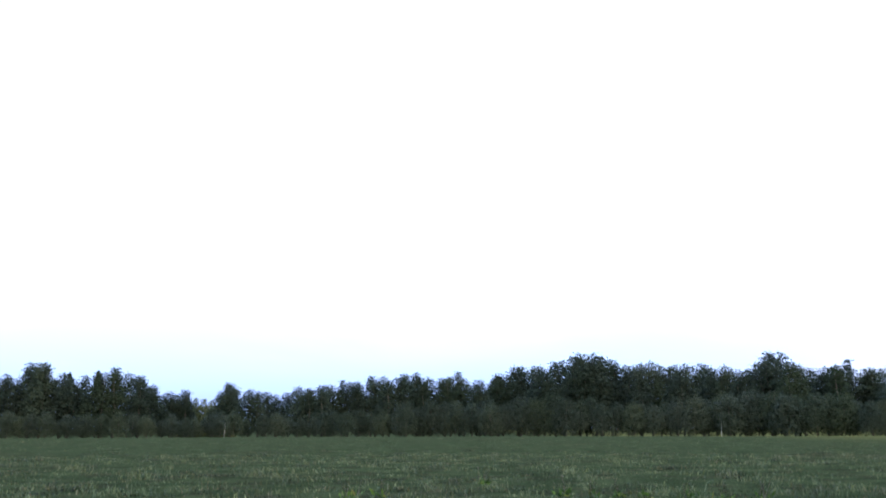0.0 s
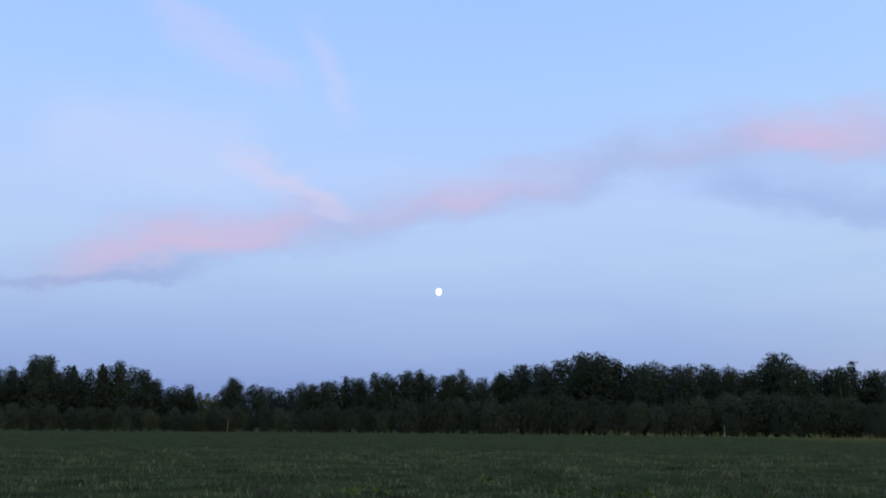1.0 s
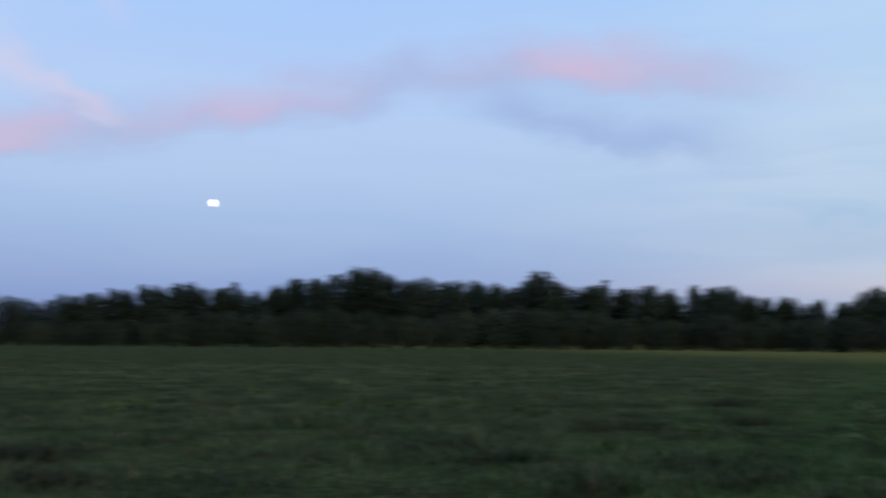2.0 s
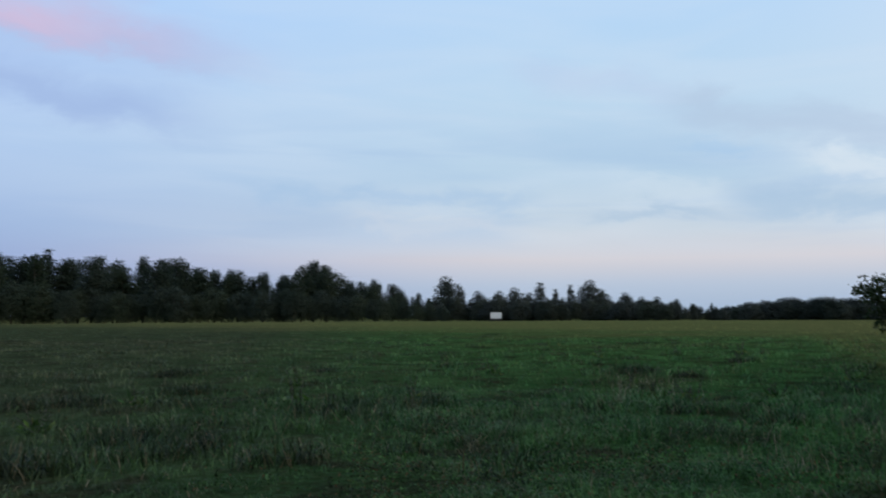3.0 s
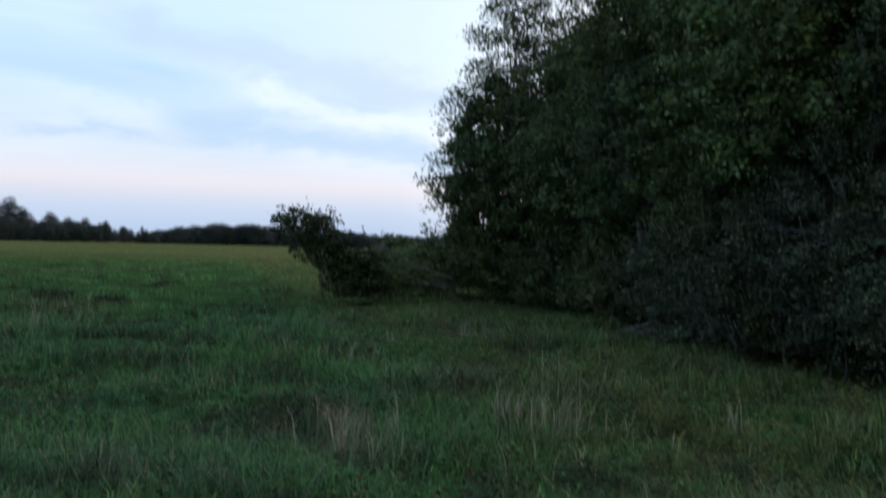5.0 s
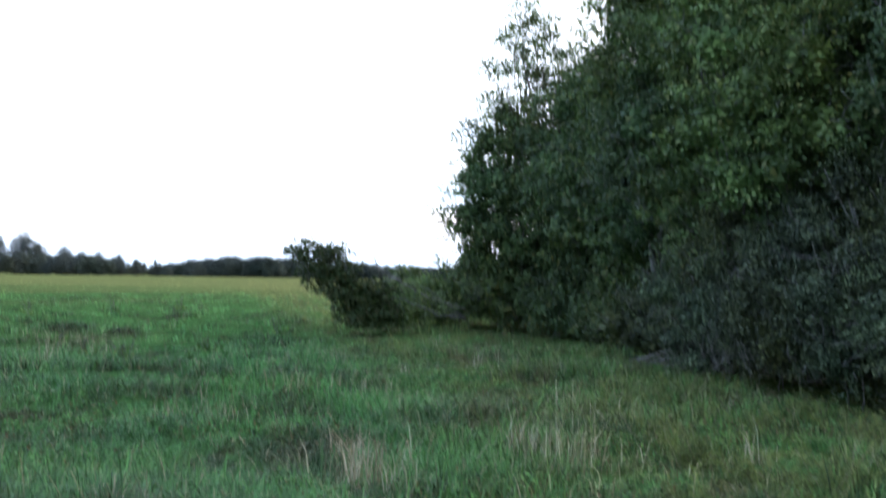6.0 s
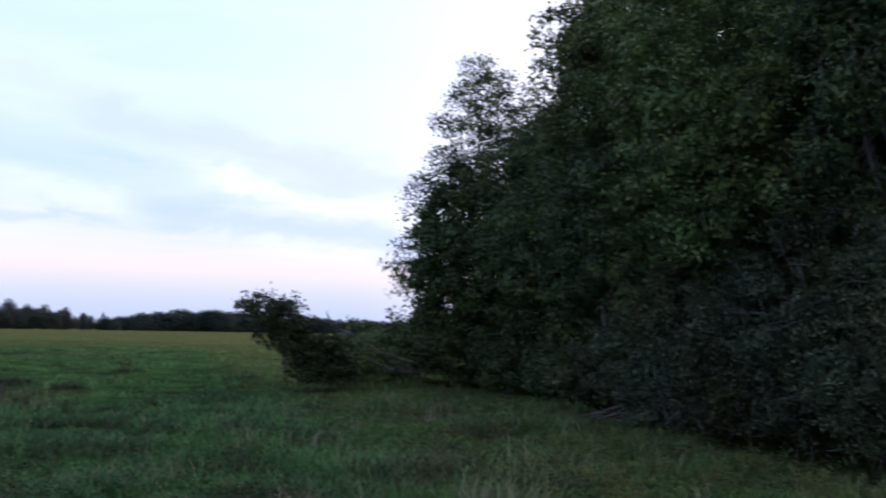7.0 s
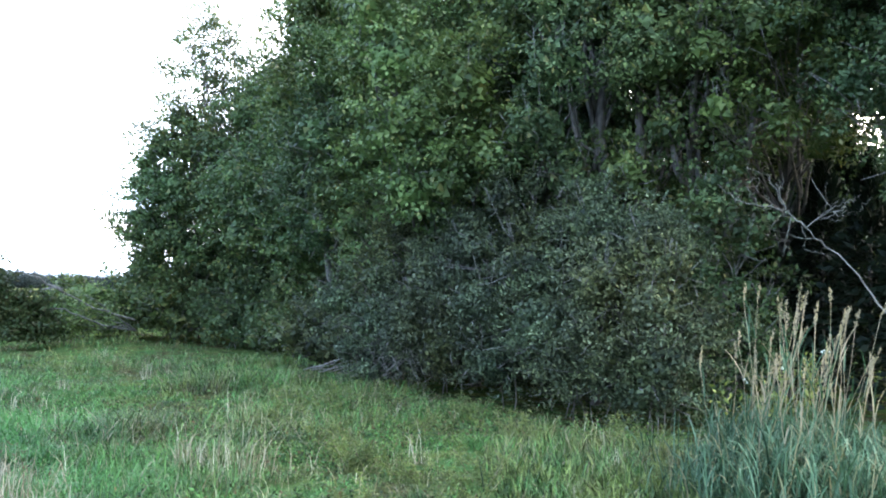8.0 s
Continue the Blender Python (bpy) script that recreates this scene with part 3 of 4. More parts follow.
for k, (x, y) in enumerate([(4.4, 10.4), (5.3, 10.0), (5.7, 11.5), (7.3, 16.7), (12.3, 21.9), (10.6, 17.2), (9.6, 12.1), (10.2, 11.4), (6.9, 8.8), (7.4, 8.2), (11.6, 11.8), (7.2, 6.7), (8.4, 6.7),
                            (11.9, 9.1), (21.7, 14.2), (20.4, 12.3), (28.1, 14.6), (19.5, 7.9), (17.4, 7.5), (13.3, 6.7), (-5.4, 14.0), (-3.3, 11.9), (-2.4, 13.7), (-2.0, 11.6), (3.9, 12.7), (7.6, 17.1)]):
    for i in range(2 if y > 9.5 else 1):
        tussock(x + rng.normal() * 0.35, y + rng.normal() * 0.25, rng.uniform(0.7, 1.25), 800 + 2 * k + i)

# ---- the moon ----
bm = bmesh.new()
bmesh.ops.create_uvsphere(bm, u_segments=32, v_segments=16, radius=14.5)
bmesh.ops.scale(bm, vec=(0.86, 1.0, 1.0), verts=bm.verts)
me = bpy.data.meshes.new("moon")
bm.to_mesh(me)
bm.free()
m, q = material("moonlight")
e = q.add("ShaderNodeEmission")
seas = q.noise(q.add("ShaderNodeTexCoord").outputs["Object"], 0.09, 3.0)
q.put(e.inputs[0], q.mix(q.span(seas, 0.4, 0.65), (1.0, 0.93, 0.78, 1), (0.85, 0.78, 0.66, 1)))
e.inputs[1].default_value = 2.4
q.put(q.add("ShaderNodeOutputMaterial").inputs[0], e.outputs[0])
me.materials.append(m)
moon = tagged(new("moon", me), "bright nearly full yellowish-white moon above the wood", "moon")
moon.matrix_world = pose(*place(0.52, 4000.0, 1.6 + 4000.0 * math.tan(radians(7.9))), 0, 12, 0)

# ---- the wood's edge across the field ----


def far_tree(name, height, radius, base, lobes, seed, mat, label, top=0.5, per_area=2.4, size=0.42, bark=None):
    """One tree of the wood's edge: trunk, a few limbs and a ragged crown. Built at the origin, 10 m tall or so."""
    r = np.random.default_rng(seed)
    t = thing(name, (0, 0, 0), label, "tree", "trees of the wood's edge")
    V, F = tube(bent(r, (0, 0, -0.2), (r.normal() * 0.2, r.normal() * 0.2, height * 0.9), 6, 0.03), np.linspace(0.16, 0.03, 6), 6)
    part("trunk", V, F, bark or BARK, t)
    C, S = lobes_of(r, height, radius, base, lobes, top)
    part("branchwork", *joined([tube(bent(r, (0, 0, max(0.3, c[2] * 0.6)), c, 4, 0.06), np.linspace(0.06, 0.015, 4), 5) for c in C[::2]]), bark or BARK, t)
    part("crown", *crown_leaves(r, C, S, per_area, 0.25, size, size, 0.2, 0.2, 5, coarse=True), mat, t)
    return t


def spruce(name, at, height, radius, seed, label, group, n=900, leaf=0.75, mat=None):
    """A pointed spruce with drooping whorls."""
    r = np.random.default_rng(seed)
    t = thing(name, at, label, "tree", group)
    part("trunk", *tube([(0, 0, -0.2), (0, 0, height * 0.5), (0, 0, height)], [0.013 * height, 0.008 * height, 0.01], 6), BARK, t)
    u = r.random(n) ** 0.75
    a = r.uniform(0, 6.28, n)
    rad = radius * (1.02 - u) * (0.75 + 0.25 * np.sin(u * 60)) * r.uniform(0.3, 1.05, n)
    P = np.stack([rad * np.cos(a), rad * np.sin(a), 0.04 * height + u * height * 0.93], 1)
    out = np.stack([np.cos(a), np.sin(a), 0 * a], 1) * (1.2 - u)[:, None]
    out[:, 2] += u ** 4 * 2.5
    part("crown", *leaves(r, P, leaf, leaf * 0.5, out * 1.4, 0.4, 0.4), mat or FAR_C, t)
    return t


MODELS = {
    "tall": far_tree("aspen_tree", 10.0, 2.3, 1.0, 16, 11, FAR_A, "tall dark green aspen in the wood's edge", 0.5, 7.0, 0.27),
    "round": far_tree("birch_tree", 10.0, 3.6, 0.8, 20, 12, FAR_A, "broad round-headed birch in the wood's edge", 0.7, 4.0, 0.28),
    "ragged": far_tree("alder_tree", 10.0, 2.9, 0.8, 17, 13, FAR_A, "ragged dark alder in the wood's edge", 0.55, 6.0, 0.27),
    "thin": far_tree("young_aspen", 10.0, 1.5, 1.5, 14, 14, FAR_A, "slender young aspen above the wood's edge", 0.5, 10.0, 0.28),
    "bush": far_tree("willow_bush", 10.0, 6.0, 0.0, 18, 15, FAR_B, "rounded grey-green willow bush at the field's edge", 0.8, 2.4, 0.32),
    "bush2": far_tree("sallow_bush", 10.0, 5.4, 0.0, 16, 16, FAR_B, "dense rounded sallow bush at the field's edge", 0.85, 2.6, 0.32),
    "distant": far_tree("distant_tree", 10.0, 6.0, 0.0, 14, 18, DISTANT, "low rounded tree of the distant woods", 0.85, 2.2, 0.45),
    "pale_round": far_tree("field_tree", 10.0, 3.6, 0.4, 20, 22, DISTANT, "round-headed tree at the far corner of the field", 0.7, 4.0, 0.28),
    "pale_tall": far_tree("lone_aspen", 10.0, 2.3, 1.0, 16, 23, DISTANT, "tall aspen at the field's far corner, haze put into its leaf colour", 0.5, 7.0, 0.27),
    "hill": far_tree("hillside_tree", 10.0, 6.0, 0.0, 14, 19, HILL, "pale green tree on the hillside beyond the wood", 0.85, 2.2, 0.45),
    "spruce": spruce("spruce_tree", (0, 0, 0), 10.0, 3.1, 17, "narrow pointed spruce in the wood's edge", "trees of the wood's edge"),
}
USED = set()
rng = np.random.default_rng(21)


def grow(kind, az, dist, height, wide=1.0):
    x, y, _ = place(az, dist)
    z = float(swell(x, y))
    height -= z
    m = Matrix.Translation((x, y, z)) @ Matrix.Rotation(rng.uniform(0, 6.28), 4, "Z") @ Matrix.Diagonal((height / 10 * wide, height / 10 * wide, height / 10, 1))
    ob = MODELS[kind]
    if kind in USED:
        return copy_thing(ob, m @ Matrix.Diagonal((1 / ob.scale[0], 1 / ob.scale[1], 1 / ob.scale[2], 1)))
    USED.add(kind)
    ob.matrix_basis = m
    return ob


def rise(el, dist):
    return 1.6 + dist * math.tan(radians(el))


# crowns that stand out of the skyline: heading, angle of the top, kind (t tall, r round, g ragged, n thin, s spruce)
SKYLINE = """25.6 2.7 g,24.5 2.9 t,23.3 3.55 t,22.7 3.6 g,21.3 2.9 s,19.8 3.05 s,18.9 3.4 t,18.1 3.1 g,17.5 2.8 g,16.8 2.45 g,15.8 2.1 r,15.0 2.2 g,12.5 2.65 r,
10.4 2.1 g,8.6 2.4 g,8.0 2.3 r,7.2 2.5 g,6.0 2.75 n,5.2 2.7 g,4.3 3.03 t,3.6 3.0 g,2.3 3.15 t,1.6 3.2 t,0.9 3.0 r,-0.1 2.9 g,-0.9 3.25 n,-2.1 2.8 g,-3.2 3.1 r,
-4.4 3.6 r,-5.6 3.6 g,-6.6 3.8 t,-8.0 4.35 r,-9.0 4.35 r,-9.9 3.95 g,-10.8 3.6 r,-11.6 3.65 g,-12.2 3.75 g,-13.2 3.5 r,-14.2 3.65 r,-15.3 3.5 r,-16.4 3.45 g,-17.6 3.3 r,
-18.8 4.15 t,-19.4 4.1 t,-20.2 3.4 g,-21.1 3.25 r,-22.0 3.3 r,-22.9 3.6 n,-23.9 3.2 r,-25.6 3.35 r,-26.6 3.1 g,-28.0 3.3 t,-29.2 3.2 r,-30.0 3.25 g,-31.0 2.75 r,-32.0 2.6 g,
-33.0 2.65 r,-34.8 2.45 g,-36.0 2.3 g,-37.0 2.9 r,-37.7 3.2 r,-38.5 2.9 r,-39.9 1.95 g,-41.4 2.05 r,-42.8 1.6 r,-44.0 1.2 g"""
KINDS = {"t": "tall", "r": "round", "g": "ragged", "n": "thin", "s": "spruce"}
for entry in SKYLINE.replace("\n", "").split(","):
    az, el, kind = entry.split()
    d = rng.uniform(198, 214)
    grow(KINDS[kind], float(az), d, rise(float(el), d), {"t": 1.0, "r": 0.9, "g": 0.95, "n": 0.9, "s": 1.0}[kind])
SKY_AZ = [float(e.split()[0]) for e in SKYLINE.replace("\n", "").split(",")]
SKY_EL = [float(e.split()[1]) for e in SKYLINE.replace("\n", "").split(",")]
# trees between and behind them, lower than the skyline
for az in np.arange(33.0, -45.0, -0.8):
    el = np.interp(-az, [-a for a in SKY_AZ], SKY_EL) - rng.uniform(-0.02, 0.34)
    if 13.0 < az < 14.8:
        el = 1.2
    d = rng.uniform(190, 224)
    grow(rng.choice(["round", "ragged", "tall", "round"]), az + rng.uniform(-0.3, 0.3), d, rise(max(el, 0.7), d), rng.uniform(0.95, 1.25))
# bushes along the field's edge
BUSH_AZ = [-34, -20, -15.5, -9.9, -5.3, -1.8, 1.4, 7.7, 12.6, 18.4, 22.2, 26.6, 35.9, 40.9, 44.3, 46]
BUSH_EL = [1.0, 1.05, 0.75, 0.95, 1.1, 1.5, 1.6, 1.85, 1.6, 2.1, 1.75, 1.5, 1.45, 1.2, 0.65, 0.5]
for az in np.arange(33.0, -46.0, -0.72):
    d = rng.uniform(183, 189)
    h = rise(np.interp(-az, BUSH_AZ, BUSH_EL) + rng.uniform(-0.35, 0.12), d)
    grow(rng.choice(["bush", "bush2"]), az + rng.uniform(-0.2, 0.2), d, max(h, 2.0), rng.uniform(0.75, 1.0))
# the thinner group beyond the wood's corner, haze put into its leaf colour
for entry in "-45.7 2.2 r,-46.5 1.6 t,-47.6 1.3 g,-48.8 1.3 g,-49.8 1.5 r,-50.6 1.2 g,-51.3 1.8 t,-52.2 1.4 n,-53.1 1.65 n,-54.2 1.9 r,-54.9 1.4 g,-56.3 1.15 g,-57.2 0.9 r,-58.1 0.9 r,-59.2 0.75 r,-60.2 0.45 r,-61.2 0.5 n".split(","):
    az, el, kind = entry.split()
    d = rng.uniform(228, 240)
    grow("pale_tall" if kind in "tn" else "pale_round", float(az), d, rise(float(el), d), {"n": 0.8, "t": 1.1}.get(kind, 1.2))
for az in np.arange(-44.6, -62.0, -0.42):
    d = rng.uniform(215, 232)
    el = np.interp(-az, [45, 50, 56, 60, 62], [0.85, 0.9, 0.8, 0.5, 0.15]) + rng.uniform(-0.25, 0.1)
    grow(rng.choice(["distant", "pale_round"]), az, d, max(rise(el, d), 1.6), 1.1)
# woods far off, in the same haze-coloured leaves
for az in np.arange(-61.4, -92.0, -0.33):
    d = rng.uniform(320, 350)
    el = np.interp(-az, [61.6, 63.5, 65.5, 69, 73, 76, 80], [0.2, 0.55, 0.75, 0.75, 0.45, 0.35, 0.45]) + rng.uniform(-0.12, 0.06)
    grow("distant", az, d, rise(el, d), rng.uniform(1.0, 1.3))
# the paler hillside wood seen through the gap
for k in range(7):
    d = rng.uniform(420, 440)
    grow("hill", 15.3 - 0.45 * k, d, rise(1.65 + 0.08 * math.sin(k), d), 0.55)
# birch stems that show pale before the bushes
for az in (12.75, -16.0):
    r = np.random.default_rng(int(az * 10) + 900)
    t = thing("birch_sapling", place(az, 181.0), "thin white-stemmed young birch before the bushes", "tree", "birch saplings")
    part("trunk", *tube(bent(r, (0, 0, -0.1), (0.05, 0, 2.6), 6, 0.03), np.linspace(0.03, 0.012, 6), 6), BIRCH, t)
    C, S = lobes_of(r, 4.0, 1.0, 1.3, 7)
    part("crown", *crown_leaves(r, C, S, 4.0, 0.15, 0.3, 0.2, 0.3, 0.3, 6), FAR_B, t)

# ---- the white trailer at the far side of the field ----


def box(x0, y0, z0, x1, y1, z1, bevel=0.03):
    b = bmesh.new()
    bmesh.ops.create_cube(b, size=1.0)
    bmesh.ops.scale(b, vec=(x1 - x0, y1 - y0, z1 - z0), verts=b.verts)
    bmesh.ops.translate(b, vec=((x0 + x1) / 2, (y0 + y1) / 2, (z0 + z1) / 2), verts=b.verts)
    bmesh.ops.bevel(b, geom=list(b.edges), offset=bevel, segments=1, affect="EDGES")
    return b


def part_bm(name, b, mat, parent, label=""):
    d = bpy.data.meshes.new(name)
    b.to_mesh(d)
    b.free()
    d.materials.append(mat)
    ob = new(name, d)
    ob.parent = parent
    return tagged(ob, label) if label else ob


def plain(name, a, b, rough, scale=2.0):
    mm, q = material(name)
    at = q.add("ShaderNodeTexCoord").outputs["Object"]
    n = q.noise(at, scale, 4.0)
    finish(q, q.mix(q.span(n, 0.35, 0.7), a, b), rough, (q.noise(at, scale * 12, 3.0), 0.15, 0.01))
    return mm


WHITE = plain("white_paint", (0.72, 0.72, 0.72, 1), (0.6, 0.61, 0.6, 1), 0.5)
RUBBER = plain("black_rubber", (0.03, 0.03, 0.03, 1), (0.05, 0.05, 0.05, 1), 0.8)
STEEL = plain("grey_steel", (0.3, 0.3, 0.3, 1), (0.22, 0.21, 0.2, 1), 0.5)
trailer = thing("box_trailer", place(-48.65, 178.0), "small white box trailer standing at the far field edge", "trailer")
trailer.rotation_euler = (0, 0, radians(-48.65))
part_bm("body", box(-1.05, -0.9, 0.5, 1.05, 0.9, 1.55), WHITE, trailer)
part_bm("roof", box(-1.09, -0.94, 1.55, 1.09, 0.94, 1.63), WHITE, trailer)
for sx in (-1.06, 1.0):
    part_bm("corner_trim", box(sx, -0.93, 0.5, sx + 0.06, -0.9, 1.55, 0.008), STEEL, trailer)
part_bm("chassis", box(-1.0, -0.8, 0.38, 1.0, 0.8, 0.5), STEEL, trailer)
part_bm("drawbar", box(0.0, -0.04, 0.38, 0.08, 0.04, 0.46, 0.01), STEEL, trailer)
for sx in (-0.55, 0.55):
    for sy in (-0.82, 0.82):
        b = bmesh.new()
        bmesh.ops.create_cone(b, cap_ends=True, segments=20, radius1=0.28, radius2=0.28, depth=0.18)
        bmesh.ops.bevel(b, geom=[e for e in b.edges if len({round(v.co.z, 3) for v in e.verts}) == 1], offset=0.03, segments=2, affect="EDGES")
        bmesh.ops.rotate(b, matrix=Matrix.Rotation(radians(90), 3, "X"), verts=b.verts)
        bmesh.ops.translate(b, vec=(sx, sy, 0.28), verts=b.verts)
        part_bm("wheel", b, RUBBER, trailer)

# ---- the hedge ----


def near_tree(name, at, height, radius, base, lobes, seed, mat, label, leaf=(0.085, 0.055), per_area=9.0, spray=22, top=0.6, lean=(0, 0), thick=0.13,
              group="trees of the hedge", clump=0.13, stems=1, droop=0.35, bark=None, fill=0.15, big=0.42, core=0.2, bulges=(), twigs=6, domed=False):
    r = np.random.default_rng(seed)
    t = thing(name, (at[0], at[1], swell(at[0], at[1])), label, "bush" if "bush" in name else "tree", group)
    C, S = lobes_of(r, height, radius, base, lobes, top, big)
    C[:, 0] += lean[0] * C[:, 2]
    C[:, 1] += lean[1] * C[:, 2]
    for az, el, d, size in bulges:
        p = place(az, d, 1.6 + d * math.tan(radians(el)))
        C = np.concatenate([C, [p - np.array([at[0], at[1], 0.0])]])
        S = np.append(S, size)
    for s in range(stems):
        a = r.uniform(0, 6.28)
        foot = np.array([math.cos(a), math.sin(a), 0]) * (0.12 + 0.25 * (stems > 1))
        tip = np.array([lean[0] * height, lean[1] * height, height * 0.92]) + np.array([math.cos(a), math.sin(a), 0]) * radius * (0.45 if stems > 1 else 0.08)
        if stems > 1:
            tip[2] *= r.uniform(0.6, 0.95)
        n = 9
        part("trunk" if stems == 1 else "stem", *tube(bent(r, foot + (0, 0, -0.1), tip, n, 0.05), thick * np.linspace(1, 0.2, n) * (1 if stems == 1 else 0.45), 8), bark or BARK, t, smooth=True)
    for c, s in zip(C, S):
        z0 = max(0.15, c[2] * r.uniform(0.45, 0.75))
        a = np.array([lean[0] * z0, lean[1] * z0, z0])
        main = bent(r, a, c, 6, 0.09)
        pieces = [tube(main, np.linspace(0.035, 0.012, 6) * (thick / 0.13) ** 0.5, 5)]
        part("limb", *joined(pieces), bark or BARK, t)
        pieces = []
        for _ in range(twigs):
            v = unit(r.normal(size=3))
            pieces.append(tube(bent(r, main[r.integers(3, 6)], c + v * s * r.uniform(0.9, 1.2), 5, 0.12), np.linspace(0.01, 0.0035, 5), 4))
        part("branchwork", *joined(pieces), TWIG, t)
    part("crown", *crown_leaves(r, C, S, per_area, clump, leaf[0], leaf[1], droop, fill, spray, core, domed=domed), mat, t)
    return t


def at_az(az, d):
    return place(az, d)[:2]


ALDER_LABEL = "leafy green alder in the hedge, its crown reaching low"
ASPEN_LABEL = "tall bright green aspen in the hedge"
# far end: a slender willow with an open top, over low dense growth
BOUGHS = {
    32: [(-79.8, -1.4, 26.6, 0.7), (-79.9, 1.2, 26.6, 0.75), (-79.7, 3.4, 26.6, 0.7), (-79.9, 5.6, 26.8, 0.75), (-80.8, 7.8, 27.0, 0.8), (-81.2, 2.4, 26.2, 0.85), (-81.3, 5.2, 26.2, 0.85), (-81.2, -0.4, 26.2, 0.85), (-82.6, 7.4, 26.4, 0.8)],
    33: [(-87.6, 12.6, 25.6, 0.8), (-86.4, 10.2, 25.4, 0.8), (-84.0, 4.5, 25.0, 0.9), (-83.6, 7.8, 25.5, 0.8)],
    34: [(-86.2, 6.5, 22.4, 1.0), (-87.6, 10.5, 22.6, 0.9), (-85.4, 2.6, 22.8, 0.8)],
    36: [(-89.6, 8.6, 17.2, 0.8), (-90.8, 4.8, 17.0, 0.75)],
    35: [(-88.8, 14.3, 19.4, 0.9), (-91.0, 12.6, 18.8, 0.85), (-87.6, 10.4, 20.4, 0.85), (-90.0, 17.6, 19.4, 0.85), (-88.7, 16.4, 19.9, 0.8), (-87.8, 7.2, 20.6, 0.7)],
    45: [(-94.0, 13.2, 14.6, 0.75), (-95.6, 10.2, 14.4, 0.75), (-93.4, 8.6, 14.8, 0.6), (-95.0, 5.6, 14.4, 0.6), (-92.6, 16.0, 15.0, 0.7)],
    38: [(-98.4, 12.0, 13.8, 0.7), (-99.8, 8.2, 13.6, 0.65), (-97.6, 6.4, 13.8, 0.5), (-100.8, 15.0, 14.0, 0.7)],
    46: [(-103.6, 13.4, 12.9, 0.6), (-102.4, 9.4, 12.9, 0.6), (-104.6, 6.6, 12.8, 0.45)],
    47: [(-107.6, 7.2, 12.6, 0.4), (-108.6, 6.2, 12.5, 0.35), (-109.4, 12.6, 13.2, 0.55), (-110.0, 9.4, 13.0, 0.4)],
    42: [(-114.6, 10.8, 13.6, 0.5), (-116.6, 12.8, 14.0, 0.5), (-118.6, 8.2, 13.6, 0.4), (-113.6, 7.4, 13.0, 0.4), (-112.4, 13.6, 12.4, 0.45), (-115.2, 14.6, 12.4, 0.5), (-117.6, 15.0, 12.6, 0.45), (-116.4, 10.0, 12.2, 0.35), (-118.8, 12.2, 12.4, 0.4), (-113.0, 10.2, 12.2, 0.35)],
    43: [(-119.8, 11.4, 12.2, 0.45), (-121.4, 14.0, 12.4, 0.5)],
}
HEDGE_TREES = [
    # kind, heading, distance, height, radius, foot of the crown, seed
    ("alder", -81.7, 27.2, 6.6, 1.95, 0.0, 32), ("alder", -85.6, 27.0, 7.4, 2.0, 0.4, 33), ("alder", -86.8, 24.8, 7.4, 2.1, 1.8, 34),
    ("aspen", -92.2, 21.5, 11.6, 2.6, 0.8, 35), ("alder", -90.8, 19.6, 6.2, 1.8, 1.9, 36), ("aspen", -96.2, 18.0, 11.0, 2.7, 0.9, 37),
    ("aspen", -98.8, 16.0, 7.4, 1.8, 1.6, 38), ("aspen", -102.0, 16.8, 10.0, 2.4, 1.4, 39), ("aspen", -94.8, 17.0, 7.0, 1.7, 1.6, 45),
    ("alder", -103.4, 14.9, 6.6, 1.5, 1.8, 46), ("alder", -108.6, 15.4, 9.0, 2.0, 1.5, 47),
    ("aspen", -116.5, 15.8, 9.0, 2.3, 3.4, 42), ("alder", -125.0, 13.0, 8.0, 2.3, 3.7, 43), ("alder", -129.5, 12.0, 8.0, 2.2, 2.0, 44)]
near_tree("willow_tree", at_az(-82.9, 27.5), 9.5, 2.45, 2.2, 26, 31, ALDER, "slender willow with an open airy top", (0.1, 0.058), 14.0, 14, 0.66, big=0.25, lean=(0.0, 0.012), thick=0.06, clump=0.13, core=0.0,
          bulges=[(-84.6, 13.2, 27.2, 0.5), (-85.2, 11.8, 27.2, 0.6), (-84.2, 11.0, 27.2, 0.6), (-84.0, 14.4, 27.2, 0.4), (-83.2, 9.6, 27.2, 0.6), (-85.8, 10.2, 27.2, 0.6)])
for kind, az, d, h, rad, base_z, seed in HEDGE_TREES:
    k = max(1.0, d / 15.0)
    near_tree(kind + "_tree", at_az(az, d), h, rad, base_z, 15, seed, ALDER if kind == "alder" else ASPEN, ALDER_LABEL if kind == "alder" else ASPEN_LABEL,
              (0.072 * k ** 0.8, (0.038 if kind == "alder" else 0.048) * k ** 0.8), (5.4 if az > -115 else 4.0) / k ** 1.6, 40, 0.85, thick=0.11, big=0.5, core=0.115 * k ** 0.5, bulges=BOUGHS.get(seed, ()), clump=0.27 * k ** 0.5, domed=True, twigs=6 if az > -103 else 12)
near_tree("alder_tree", at_az(-106.0, 13.8), 8.6, 1.8, 4.8, 14, 40, ALDER, "alder with a bare grey leaning trunk in the hedge", (0.075, 0.04), 5.6, 40, 0.8, big=0.48, core=0.14, lean=(0.02, 0.0), thick=0.14, clump=0.25, domed=True)
near_tree("alder_tree", at_az(-111.6, 13.4), 8.4, 1.8, 3.8, 14, 41, ALDER, "twin-stemmed alder with bare lower trunks", (0.075, 0.04), 4.8, 40, 0.8, big=0.48, core=0.14, stems=2, thick=0.26, clump=0.25, domed=True)
